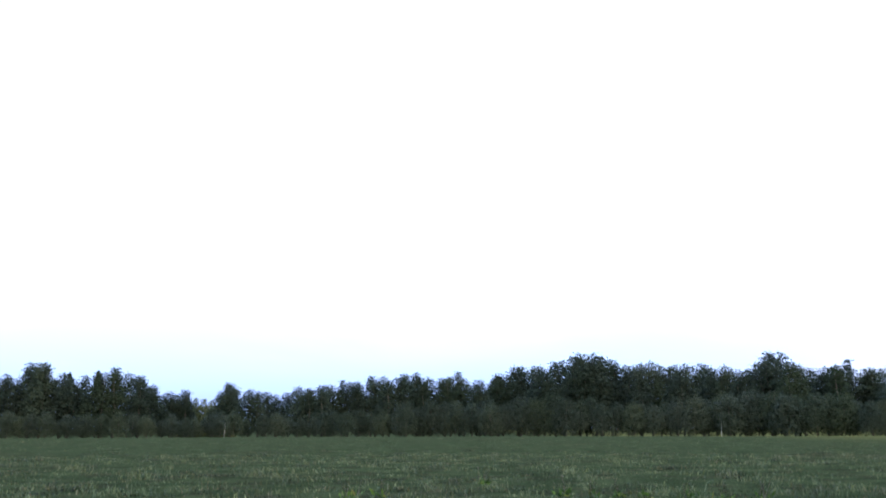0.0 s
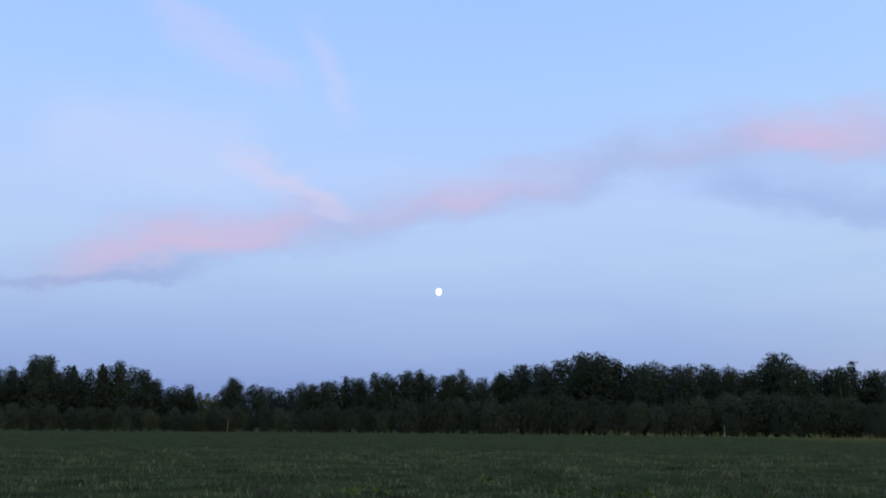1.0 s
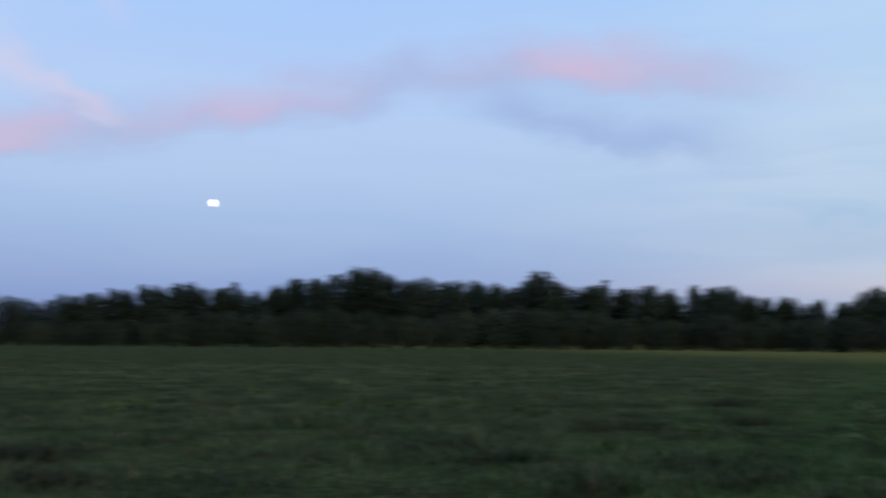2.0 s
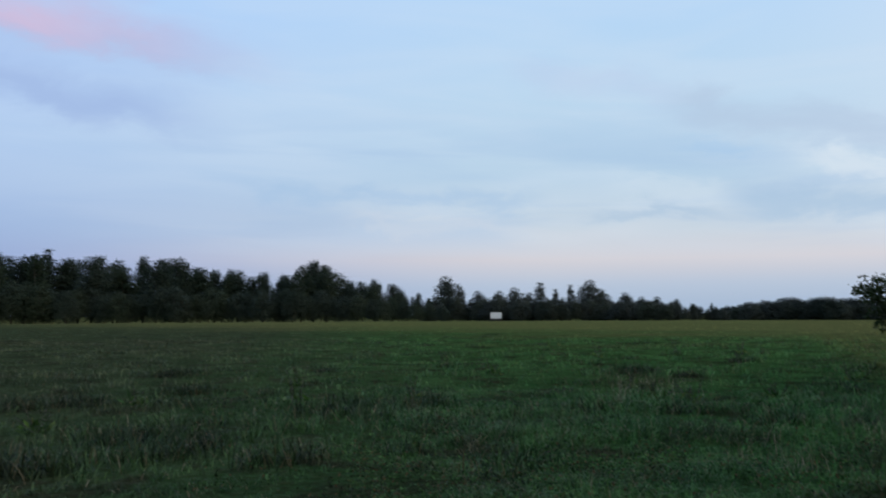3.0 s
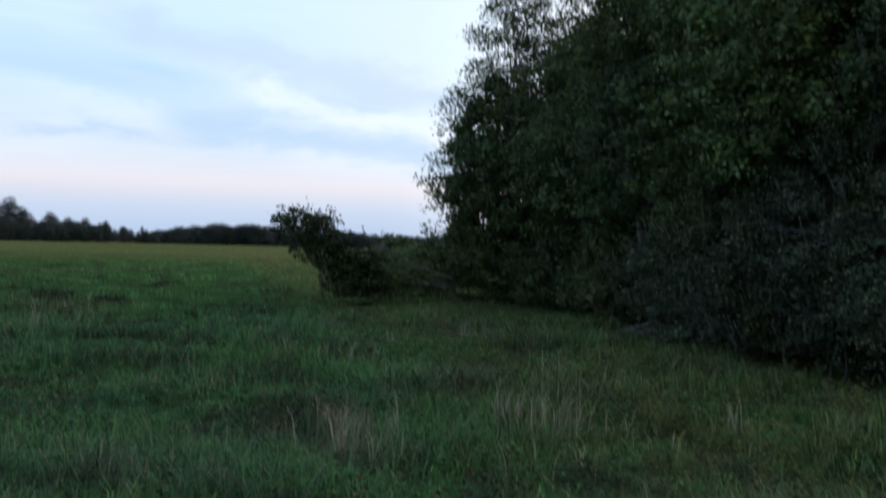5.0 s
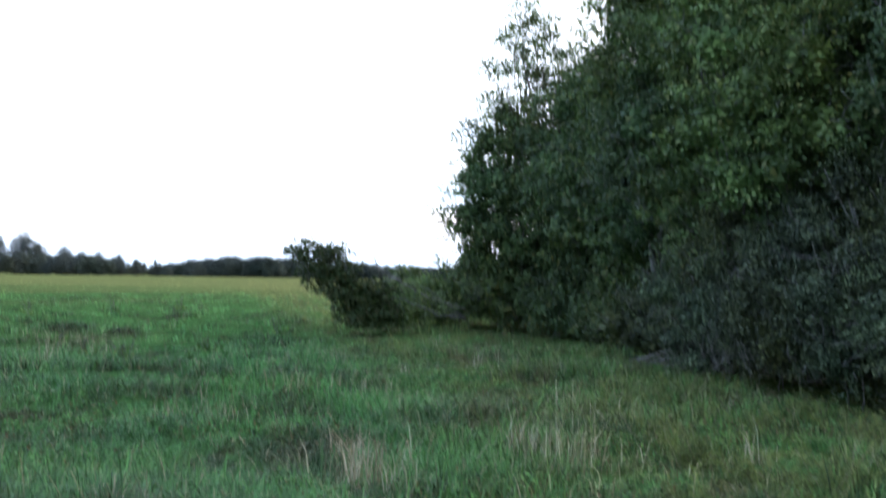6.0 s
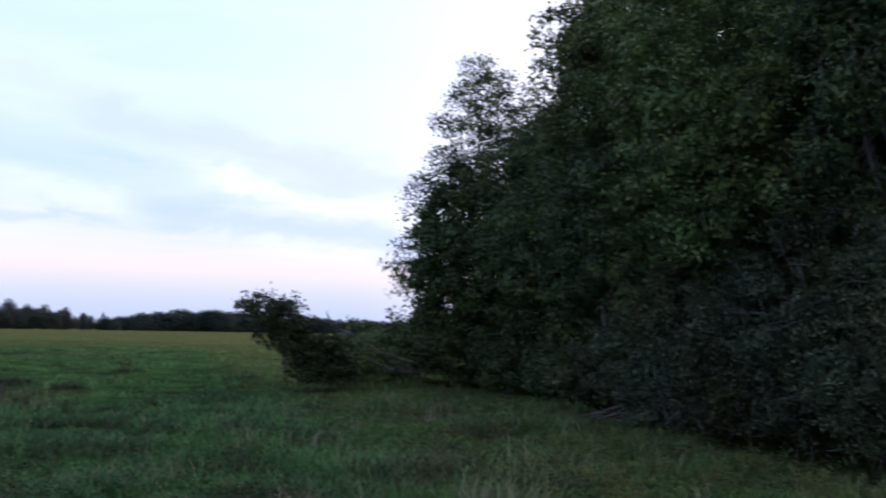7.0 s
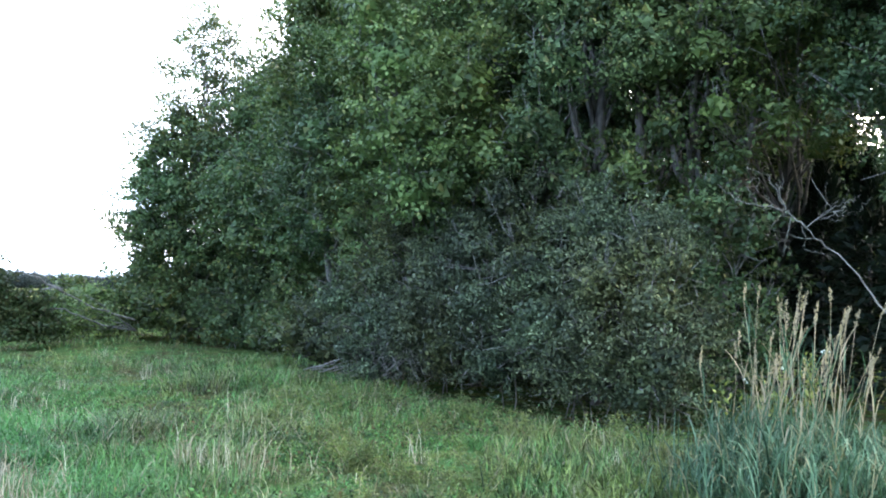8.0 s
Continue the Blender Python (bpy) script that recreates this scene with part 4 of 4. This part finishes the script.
# second row, closing the hedge's depth
for az, d, h, s in ((-86.6, 28.0, 3.4, 61), (-89.2, 25.5, 3.4, 62), (-91.4, 23.6, 3.4, 63), (-87.5, 30, 9.0, 51), (-91.5, 27, 10.0, 52), (-95.5, 24, 11.0, 53), (-99.5, 22, 11.0, 60), (-103.5, 21, 11.0, 54), (-107.5, 19, 10.5, 55), (-112.0, 18.5, 10.0, 56), (-119.0, 20, 5.3, 57), (-115.0, 21, 6.0, 58), (-123.5, 18, 5.0, 59)):
    near_tree("alder_tree", at_az(az, d), h, 2.9, 0.1, 17, s, ALDER, "alder deep inside the hedge", (0.1, 0.06), 3.0, 12, 0.85, clump=0.22, thick=0.1, big=0.5, core=0.17)
# young spruces added to darken the hollow under the trees, shade in their needle colour
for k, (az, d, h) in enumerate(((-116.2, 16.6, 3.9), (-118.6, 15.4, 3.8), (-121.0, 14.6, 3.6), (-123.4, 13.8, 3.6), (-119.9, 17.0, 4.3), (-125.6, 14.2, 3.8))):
    spruce("young_spruce", (*at_az(az, d), 0.0), h, 1.25, 160 + k, "young spruce added in the hedge's hollow, shade put into its needles", "young spruces", 2600, 0.16, SHADE_NEEDLES)
# bushes at the hedge's foot
BUSHES = [(-80.4, 28.0, 2.4, 1.2, "a"), (-82.5, 25.6, 2.2, 1.4, "a"), (-85.6, 23.8, 1.5, 1.2, "a"), (-88.6, 21.2, 1.2, 1.2, "a"), (-91.0, 17.8, 1.7, 1.2, "w"),
          (-95.0, 15.6, 3.3, 1.6, "w"), (-98.5, 13.9, 2.8, 1.4, "w"), (-102.3, 12.7, 3.3, 1.5, "w"), (-106.0, 11.6, 3.0, 1.4, "w"), (-109.4, 10.6, 2.6, 1.2, "w"), (-112.6, 12.0, 3.2, 1.1, "a"),
          (-94.2, 14.6, 1.5, 1.0, "w"), (-87.6, 23.6, 1.1, 1.2, "a"), (-89.9, 22.0, 1.0, 1.1, "a"), (-92.6, 19.4, 1.0, 1.1, "a")]
for k, (az, d, h, rad, kind) in enumerate(BUSHES):
    grey_leaf = kind == "w"
    near_tree("willow_bush" if grey_leaf else "alder_bush", at_az(az, d + 0.4), h, rad, 0.02, 16, 70 + k, WILLOW if grey_leaf else ALDER,
              "grey-green willow bush with fine twigs at the hedge's foot" if grey_leaf else "low green alder bush at the hedge's foot",
              (0.058, 0.021) if grey_leaf else (0.08, 0.045), (8.5 if d < 16 else 4.4), 34 if grey_leaf else 27, 0.95, thick=0.02, group="bushes of the hedge", clump=0.19 if d < 16 else 0.24, domed=True, stems=4, big=0.45, core=(0.065 if grey_leaf else 0.09) if d < 16 else 0.18, droop=-0.5 if grey_leaf else 0.2, twigs=9)

# ---- the fallen tree at the hedge's end ----
r = np.random.default_rng(91)
fall = thing("fallen_tree", (23.6, 4.6, 0.2), "fallen tree with its dark leafy crown out on the meadow", "fallen tree")


def rel(az, el, d):
    p = place(az, d)
    return np.array([p[0] - 23.6, p[1] - 4.6, 1.6 + d * math.tan(radians(el)) - 0.2])


part("trunk", *tube(bent(r, rel(-79.4, -2.2, 24.8), rel(-75.6, -0.7, 24.2), 8, 0.06), np.linspace(0.026, 0.016, 8), 8), DEAD, fall, smooth=True)
part("trunk", *tube(bent(r, rel(-78.0, -2.6, 24.2), rel(-75.2, -1.6, 23.8), 8, 0.06), np.linspace(0.026, 0.014, 8), 8), TWIG, fall, smooth=True)
for a, b in (((-75.6, -0.7), (-72.8, 0.7)), ((-75.6, -0.7), (-71.2, -0.6)), ((-75.2, -1.6), (-72.3, -2.0)), ((-74.2, 0.0), (-74.0, 0.9))):
    part("limb", *tube(bent(r, rel(*a, 24.0), rel(*b, 23.8), 7, 0.1), np.linspace(0.03, 0.008, 7), 6), TWIG, fall)
C = np.array([rel(*q) for q in ((-69.7, 0.9, 24.4), (-70.5, 0.3, 24), (-71.2, 0.9, 24.2), (-71.0, -0.6, 23.8), (-71.7, -0.2, 24), (-71.8, -1.5, 23.6), (-72.4, -0.6, 24), (-72.6, -1.6, 23.6),
                              (-72.9, -2.5, 23.5), (-73.5, -1.4, 23.8), (-73.8, -2.4, 23.6), (-74.4, -1.8, 23.9), (-74.6, -2.6, 23.7), (-73.2, -3.3, 23.2), (-74.2, -3.2, 23.3), (-73.7, -3.6, 23.0))])
S = np.array([0.32, 0.34, 0.34, 0.36, 0.38, 0.38, 0.38, 0.42, 0.42, 0.4, 0.44, 0.34, 0.38, 0.36, 0.38, 0.36])
part("crown", *crown_leaves(r, C, S, 9.0, 0.2, 0.1, 0.052, 0.0, 0.25, 44, core=0.11, domed=True), FALLEN, fall)
D2 = np.array([rel(*q) for q in ((-75.2, -1.2, 24.6), (-75.8, -2.0, 24.4), (-76.6, -1.4, 24.8), (-77.2, -2.2, 24.6), (-76.4, -2.8, 24.0), (-77.8, -1.6, 25.0), (-75.4, -2.9, 24.0), (-78.2, -2.6, 24.8))])
part("crown", *crown_leaves(r, D2, np.full(len(D2), 0.36), 9.0, 0.13, 0.08, 0.055, 0.2, 0.4, 14), ASPEN, fall)
part("tangle", *joined([tube(bent(r, rel(-79.5, -2.8, 24.6), d2 + r.normal(size=3) * 0.3, 6, 0.1), np.linspace(0.012, 0.004, 6), 4) for d2 in D2]), BARK, fall)
tips = [rel(*q) for q in ((-68.7, 1.3, 24.3), (-69.2, 1.75, 24.3), (-70.0, 1.9, 24.2), (-70.6, 2.0, 24.2), (-71.4, 1.5, 24.2), (-72.0, 1.75, 24.2), (-72.5, 1.2, 24.0), (-69.3, 0.0, 24.2))]
part("twig_fan", *joined([tube(bent(r, C[r.integers(0, 6)], p, 5, 0.08), np.linspace(0.015, 0.004, 5), 4) for p in tips]), BARK, fall)
at = np.concatenate([p + r.normal(size=(24, 3)) * (0.07, 0.07, 0.09) - (0, 0, 0.08) for p in tips])
tagged(part("leaf_spray", *leaves(r, at, 0.085, 0.055, None, 0.1), FALLEN, fall), kind="stuff")
for k, (az, d, h, rad) in enumerate(((-75.6, 27.5, 1.7, 1.0), (-77.0, 26.8, 1.5, 1.0), (-78.4, 27.5, 1.5, 0.9), (-76.3, 28.6, 1.8, 1.0))):
    near_tree("scrub_bush", at_az(az, d), h, rad, 0.0, 12, 120 + k, ASPEN, "low light green scrub beside the fallen tree", (0.09, 0.06), 7.0, 18, 0.9, thick=0.05, group="scrub bushes", stems=3)

# ---- dead wood ----
r = np.random.default_rng(93)


def dead_branch(label, lines, thick, at, sprigs=0):
    t = thing("dead_branch", at, label, "branch", "dead branches")
    lines = list(lines)
    s2 = np.random.default_rng(7)
    for _ in range(sprigs):
        pts, w = lines[s2.integers(0, len(lines))]
        k = s2.integers(1, len(pts))
        a = pts[k - 1] + (pts[k] - pts[k - 1]) * s2.uniform(0.3, 1.0)
        b = a + unit(s2.normal(size=3) + unit(pts[k] - pts[k - 1]) * 0.8 + np.array([0, 0, 0.4])) * s2.uniform(0.1, 0.32)
        lines.append(([a, (a + b) / 2 + s2.normal(size=3) * 0.02, b], s2.uniform(0.2, 0.35)))
    for n, (pts, w) in enumerate(lines):
        P = np.array([p - np.array(at) for p in pts])
        s = np.linspace(0, 1, len(P))
        f = np.linspace(0, 1, 3 * len(P))
        Q = np.stack([np.interp(f, s, P[:, j]) for j in range(3)], 1)
        Q[1:-1] += s2.normal(size=Q[1:-1].shape) * 0.012
        part("limb" if w > 0.6 else "twig", *tube(Q, thick * w * np.linspace(1, 0.35, len(Q)), 6), DEAD, t, smooth=True)
    return t


def ray_at(az, el, d):
    p = place(az, d)
    p[2] = 1.6 + d * math.tan(radians(el))
    return p


A = lambda az, el, d=10.0: ray_at(az, el, d)
dead_branch("bare silvery dead branch forking before the hedge", [
    ([A(-127.0, -9.0), A(-123.6, -2.6), A(-121.3, -0.6), A(-120.2, 1.2), A(-118.3, 2.8), A(-117.6, 3.6)], 1.0),
    ([A(-117.6, 3.6), A(-116.6, 4.6), A(-116.0, 6.1)], 0.7), ([A(-116.6, 4.6), A(-115.0, 4.9), A(-113.7, 5.3), A(-112.9, 6.1)], 0.55),
    ([A(-117.6, 3.6), A(-118.9, 4.6), A(-117.9, 6.3)], 0.5), ([A(-118.6, 4.4), A(-119.3, 4.5)], 0.35), ([A(-116.4, 4.9), A(-115.6, 6.6), A(-114.4, 7.0)], 0.4),
    ([A(-116.8, 4.2), A(-116.4, 2.0)], 0.35), ([A(-117.4, 3.7), A(-117.6, 2.3)], 0.3), ([A(-115.0, 4.9), A(-114.4, 5.9), A(-114.9, 6.6)], 0.35), ([A(-118.2, 2.9), A(-116.8, 3.2), A(-115.6, 3.6)], 0.35)], 0.0115, tuple(A(-127.0, -9.0)), 24)
B = lambda az, el, d=15.5: ray_at(az, el, d)
heap = []
for k in range(24):
    u = k / 23
    foot_az, tip_az = -89.6 - 4.0 * u + r.normal() * 0.5, -93.2 - 2.0 * u + r.normal() * 0.4
    heap.append(([B(foot_az, -5.0 - 0.5 * u, 17.0 - 2.2 * u), B((foot_az + tip_az) / 2, -4.5 - 0.4 * u + r.normal() * 0.15, 15.8 - 1.6 * u), B(tip_az, -3.4 - 0.5 * u + r.normal() * 0.3, 14.9 - 0.9 * u)], 1.0 if k % 5 == 0 else r.uniform(0.4, 0.8)))
for k in range(9):
    az = -92.2 - r.uniform(0, 3.6)
    d = 15.2 + (az + 92.0) * 0.4
    heap.append(([B(az, -3.8 + r.normal() * 0.25, d), B(az - 0.5, -5.0, d - 0.3), B(az - 0.7 + r.normal() * 0.3, -6.1, d - 0.4)], r.uniform(0.25, 0.5)))
dead_branch("pale dead branches lying against the willow bushes", heap, 0.01, tuple(B(-92, -5.6, 15.5)))
dead_branch("short dead stick lying in the grass", [([B(-85.4, -4.5, 21), B(-87.4, -4.6, 20)], 1.0), ([B(-86.4, -4.5, 20.5), B(-86.9, -4.2, 20.2)], 0.5)], 0.02, tuple(B(-86, -4.4, 20.5)))

# ---- plants of the meadow, near by ----
rng = np.random.default_rng(41)


def dead_tuft(x, y, n, height, spread, seed):
    r = np.random.default_rng(seed)
    P = np.zeros((n, 3))
    P[:, :2] = r.normal(size=(n, 2)) * spread
    P[:, 2] = -0.02
    t = thing("dead_grass_tuft", (x, y, swell(x, y)), "tuft of bleached dead grass in the meadow", "grass tuft", "dead grass tufts")
    tagged(blade_mesh("dry_grass", P, height * r.uniform(0.45, 1.15, n), np.full(n, 0.0055), 0.5, STRAW, t, rng=r), kind="stuff")
    return t


for k, (x, y, n, h, s) in enumerate([(6.95, 2.1, 110, 0.56, 0.12), (8.5, 1.0, 90, 0.54, 0.15), (8.25, 0.55, 90, 0.5, 0.18), (6.7, 1.75, 50, 0.36, 0.16), (6.9, 0.5, 30, 0.26, 0.2), (8.0, 2.4, 60, 0.4, 0.2), (13.5, 9.2, 30, 0.7, 0.06),
                                     (10.4, 0.2, 50, 0.36, 0.2), (11.5, 0.9, 40, 0.4, 0.12), (7.9, -0.4, 25, 0.26, 0.25), (6.0, 3.4, 50, 0.35, 0.2), (12.2, 4.5, 50, 0.4, 0.2), (15.5, 5.2, 50, 0.45, 0.2),
                                     (16.0, 10.0, 70, 0.5, 0.4), (18.5, 12.0, 80, 0.5, 0.5), (24.0, 6.1, 50, 0.5, 0.25), (19.5, 4.2, 40, 0.45, 0.15), (9.3, 4.4, 50, 0.4, 0.25), (8.3, 0.2, 25, 0.26, 0.25)]):
    dead_tuft(x, y, n, h, s, 200 + k)


r = np.random.default_rng(57)
n = 0
while n < 26:
    x, y = r.uniform(7.0, 17.0), r.uniform(-4.5, 4.0)
    if behind_hedge(x, y) < -0.4 and y - 0.48 * x < -1.4:
        dead_tuft(x, y, int(r.integers(4, 16)), r.uniform(0.22, 0.5), r.uniform(0.04, 0.14), 500 + n)
        n += 1


def weeds(n, r0, r1, az0, az1, seed, label):
    """Low broad-leaved weeds among the grass."""
    global rng
    P = sector(n // 12, r0, r1, az0, az1, 0.6)
    P = P[(patchy(P, 0.8, seed) + 0.6 * patchy(P, 0.25, seed + 1) + rng.normal(size=len(P)) * 0.18 > 0.85) & (behind_hedge(P[:, 0], P[:, 1]) < 0.3)]
    h = rng.uniform(0.04, 0.2, len(P)) * rng.uniform(0.5, 1.4, len(P))
    at = np.repeat(np.column_stack([P, swell(P[:, 0], P[:, 1])]), 12, 0)
    at[:, :2] += rng.normal(size=(len(at), 2)) * 0.06
    at[:, 2] += np.repeat(h, 12) * rng.uniform(0.3, 1.1, len(at))
    ob = part("weeds", *leaves(rng, at, 0.036, 0.018, np.array([0, 0, 0.5]), 0.0), WEED_MIX)
    return tagged(ob, label, "weeds", kind="stuff")


weeds(110000, 3.8, 13.0, -130, -40, 5, "low broad-leaved weeds among the grass")
weeds(50000, 8.0, 26.0, -110, -30, 9, "yellowing weeds along the hedge's foot")

# ---- tall reed grass beside the hedge ----


def reed_clump(x, y, stalks, leaves_n, spread, seed, label):
    r = np.random.default_rng(seed)
    t = thing("reed_grass_clump", (x, y, swell(x, y)), label, "grass clump", "reed grass clumps")
    leaves_n = int(leaves_n * 2.2)
    P = np.zeros((leaves_n, 3))
    P[:, :2] = r.normal(size=(leaves_n, 2)) * spread
    P[:, 2] = r.uniform(0, 1.0, leaves_n) ** 1.3 * 0.42
    tagged(part("foliage", *arching(P, r.uniform(0.2, 0.46, leaves_n), np.full(leaves_n, 0.0105), r, 0.2), REED_LEAF, t), kind="stuff")
    for _ in range(stalks):
        a = np.array([*(r.normal(size=2) * spread * 0.9), 0.0])
        h = 0.8 + 0.75 * r.random() ** 1.4
        b = a + np.array([*(r.normal(size=2) * 0.1 + np.array([-0.05, -0.12]) * h * r.uniform(-0.3, 1.5)), h])
        line = bent(r, a, b, 6, 0.03)
        stalk = part("stalk", *tube(line, np.linspace(0.003, 0.0016, 6), 4), STRAW, t)
        f = r.uniform(0.25, 0.8, 5)
        joints = np.stack([np.interp(f, np.linspace(0, 1, 6), line[:, k]) for k in range(3)], 1)
        tagged(part("leaf_blade", *arching(joints, r.uniform(0.15, 0.38, 5), np.full(5, 0.011), r, 0.9), REED_HEAD if r.random() < 0.4 else REED_LEAF, stalk), kind="stuff")
        v = unit(line[-1] - line[-2])
        v = unit(v + np.array([-0.2, -0.4, -0.1]) * r.uniform(-0.2, 0.6))
        long = r.uniform(0.1, 0.2)
        u = r.random(44)
        hv = line[-1] + v * (u * long - 0.02)[:, None] + r.normal(size=(44, 3)) * (0.002 + 0.006 * np.sin(np.pi * u))[:, None]
        part("seed_head", *leaves(r, hv, 0.026, 0.006, v * 3.0, 0.1, 0.35), REED_HEAD, stalk)
    return t


for k, (az, d, stalks, n, s) in enumerate([(-114.2, 8.3, 9, 400, 0.15), (-116.0, 8.15, 18, 560, 0.17), (-117.9, 8.05, 17, 560, 0.2), (-120.2, 7.9, 7, 420, 0.26), (-123.6, 7.7, 4, 380, 0.32), (-114.6, 7.4, 1, 420, 0.26), (-117.2, 7.1, 2, 480, 0.3), (-120.2, 7.0, 1, 480, 0.32)]):
    reed_clump(*at_az(az, d), stalks, n, s, 300 + k, "tall reed grass with pale seed heads and blue-green leaves")

# ---- taller weeds in the meadow ----


def dock_plant(x, y, height, seed):
    """A dark weed gone to seed: stems with leaves at the foot and rusty heads."""
    r = np.random.default_rng(seed)
    t = thing("dock_plant", (x, y, swell(x, y)), "dark green dock plant gone to seed in the meadow", "weed", "dock plants")
    for _ in range(r.integers(3, 6)):
        a = np.array([*(r.normal(size=2) * 0.06), -0.02])
        b = a + np.array([*(r.normal(size=2) * 0.12), height * r.uniform(0.6, 1.1)])
        line = bent(r, a, b, 5, 0.05)
        stem = part("stem", *tube(line, np.linspace(0.006, 0.003, 5), 5), TWIG, t)
        f = r.uniform(0.45, 1.0, 40)
        P = np.stack([np.interp(f, np.linspace(0, 1, 5), line[:, k]) for k in range(3)], 1) + r.normal(size=(40, 3)) * 0.018
        tagged(part("seed_head", *leaves(r, P, 0.03, 0.022, None, 0.2), FALLEN, stem), kind="stuff")
    P = r.normal(size=(26, 3)) * (0.1, 0.1, 0.03) + (0, 0, 0.06)
    part("foot_leaves", *leaves(r, P, 0.16, 0.06, np.array([0, 0, 0.7]), 0.0), WEED, t)
    return t


for k, (x, y, h) in enumerate([(14.8, 8.6, 0.5), (15.3, 9.6, 0.42), (21.8, 8.6, 0.5), (16.4, 7.9, 0.4), (27.5, 19.5, 0.6), (30.0, 18.0, 0.6), (33.0, 17.0, 0.6), (12.0, 12.5, 0.5), (10.2, 13.6, 0.45), (18.6, 16.5, 0.5),
                               (20.5, 20.0, 0.5), (8.0, 15.0, 0.4), (5.5, 13.0, 0.4), (2.0, 14.5, 0.45), (-3.0, 13.0, 0.4), (12.6, 16.8, 0.5), (24.0, 12.5, 0.5), (17.2, 11.4, 0.45),
                               (-2.1, 22.2, 0.55), (-1.4, 22.4, 0.5), (1.1, 28.0, 0.6), (4.0, 22.4, 0.55), (4.5, 22.0, 0.5), (3.4, 22.6, 0.5), (6.1, 21.8, 0.55), (5.5, 22.2, 0.5), (2.8, 23.1, 0.55), (7.0, 21.6, 0.5)]):
    dock_plant(x, y, h, 400 + k)


def pale_flower(x, y, height, seed):
    r = np.random.default_rng(seed)
    t = thing("pale_flower", (x, y, swell(x, y)), "small pale seeding flower head on a thin stem", "flower", "pale flowers")
    tip = np.array([*(r.normal(size=2) * 0.06), height])
    part("stem", *tube(bent(r, (0, 0, -0.02), tip, 5, 0.05), np.linspace(0.005, 0.003, 5), 5), REED_LEAF, t)
    P = tip + r.normal(size=(12, 3)) * (0.016, 0.016, 0.008)
    part("flower_head", *leaves(r, P, 0.02, 0.014, np.array([0, 0, 1.0]), 0.0), REED_HEAD, t)
    return t


for k, (az, d, h) in enumerate([(-81.6, 24.6, 0.55), (-82.2, 24.2, 0.6), (-83.1, 23.6, 0.62), (-83.4, 23.4, 0.5), (-84.6, 22.6, 0.6), (-79.6, 24.5, 0.5)]):
    pale_flower(*at_az(az, d), h, 440 + k)


def feathery_weed(x, y, height, stems, seed):
    """An arching weed with fine yellowing leaflets along its stems."""
    r = np.random.default_rng(seed)
    t = thing("feathery_weed", (x, y, swell(x, y)), "feathery yellowing weed with arching stems at the hedge's foot", "weed", "feathery weeds")
    for _ in range(stems):
        a = np.array([*(r.normal(size=2) * 0.07), -0.02])
        b = a + np.array([*(r.normal(size=2) * height * 0.5), height * r.uniform(0.5, 1.1)])
        line = bent(r, a, b, 6, 0.08)
        stem = part("stem", *tube(line, np.linspace(0.004, 0.0018, 6), 4), STRAW if r.random() < 0.3 else FERNY, t)
        f = r.uniform(0.2, 1.0, 90)
        P = np.stack([np.interp(f, np.linspace(0, 1, 6), line[:, k]) for k in range(3)], 1) + r.normal(size=(90, 3)) * 0.022
        tagged(part("foliage", *leaves(r, P, 0.05, 0.009, None, -0.2), FERNY, stem), kind="stuff")
    return t


r = np.random.default_rng(77)
n = 0
while n < 34:
    x, y = r.uniform(6.8, 13.0), r.uniform(-4.6, 0.6)
    if behind_hedge(x, y) < -0.3 and y - 0.3 * x < -2.2:
        feathery_weed(x, y, r.uniform(0.22, 0.42), int(r.integers(5, 10)), 600 + n)
        n += 1


def yellowing_plant(x, y, z, height, seed):
    """A leafy plant turning yellow among the reeds, with a few white flowers."""
    r = np.random.default_rng(seed)
    t = thing("yellowing_plant", (x, y, swell(x, y)), "leafy weed turning yellow between the reed stalks", "weed", "yellowing weeds")
    for _ in range(4):
        line = bent(r, (r.normal() * 0.04, r.normal() * 0.04, -0.02), (r.normal() * 0.1, r.normal() * 0.1, height * r.uniform(0.8, 1.0)), 6, 0.05)
        stem = part("stem", *tube(line, np.linspace(0.005, 0.002, 6), 5), FERNY, t)
        f = r.uniform(z, 1.0, 20)
        P = np.stack([np.interp(f, np.linspace(0, 1, 6), line[:, k]) for k in range(3)], 1) + r.normal(size=(20, 3)) * 0.035
        tagged(part("foliage", *leaves(r, P, 0.06, 0.026, None, 0.1), YELLOWING, stem), kind="stuff")
    P = np.array([0.0, 0.0, height]) + r.normal(size=(5, 3)) * (0.03, 0.03, 0.015)
    part("flower_head", *leaves(r, P, 0.02, 0.014, np.array([0, 0, 1.0]), 0.0), PETAL, t)
    return t


YELLOWING = leaf_material("yellowing_leaf", [(0, (0.09, 0.11, 0.025)), (0.6, (0.18, 0.2, 0.045)), (1, (0.32, 0.3, 0.08))], 3.0)
PETAL = leaf_material("white_petal", [(0, (0.55, 0.58, 0.45)), (1, (0.75, 0.76, 0.68))], 4.0)
for k, (az, d, z, h) in enumerate([(-118.4, 8.2, 0.72, 1.12), (-116.3, 8.3, 0.6, 0.98), (-114.4, 8.4, 0.65, 0.85)]):
    yellowing_plant(*at_az(az, d), z, h, 700 + k)
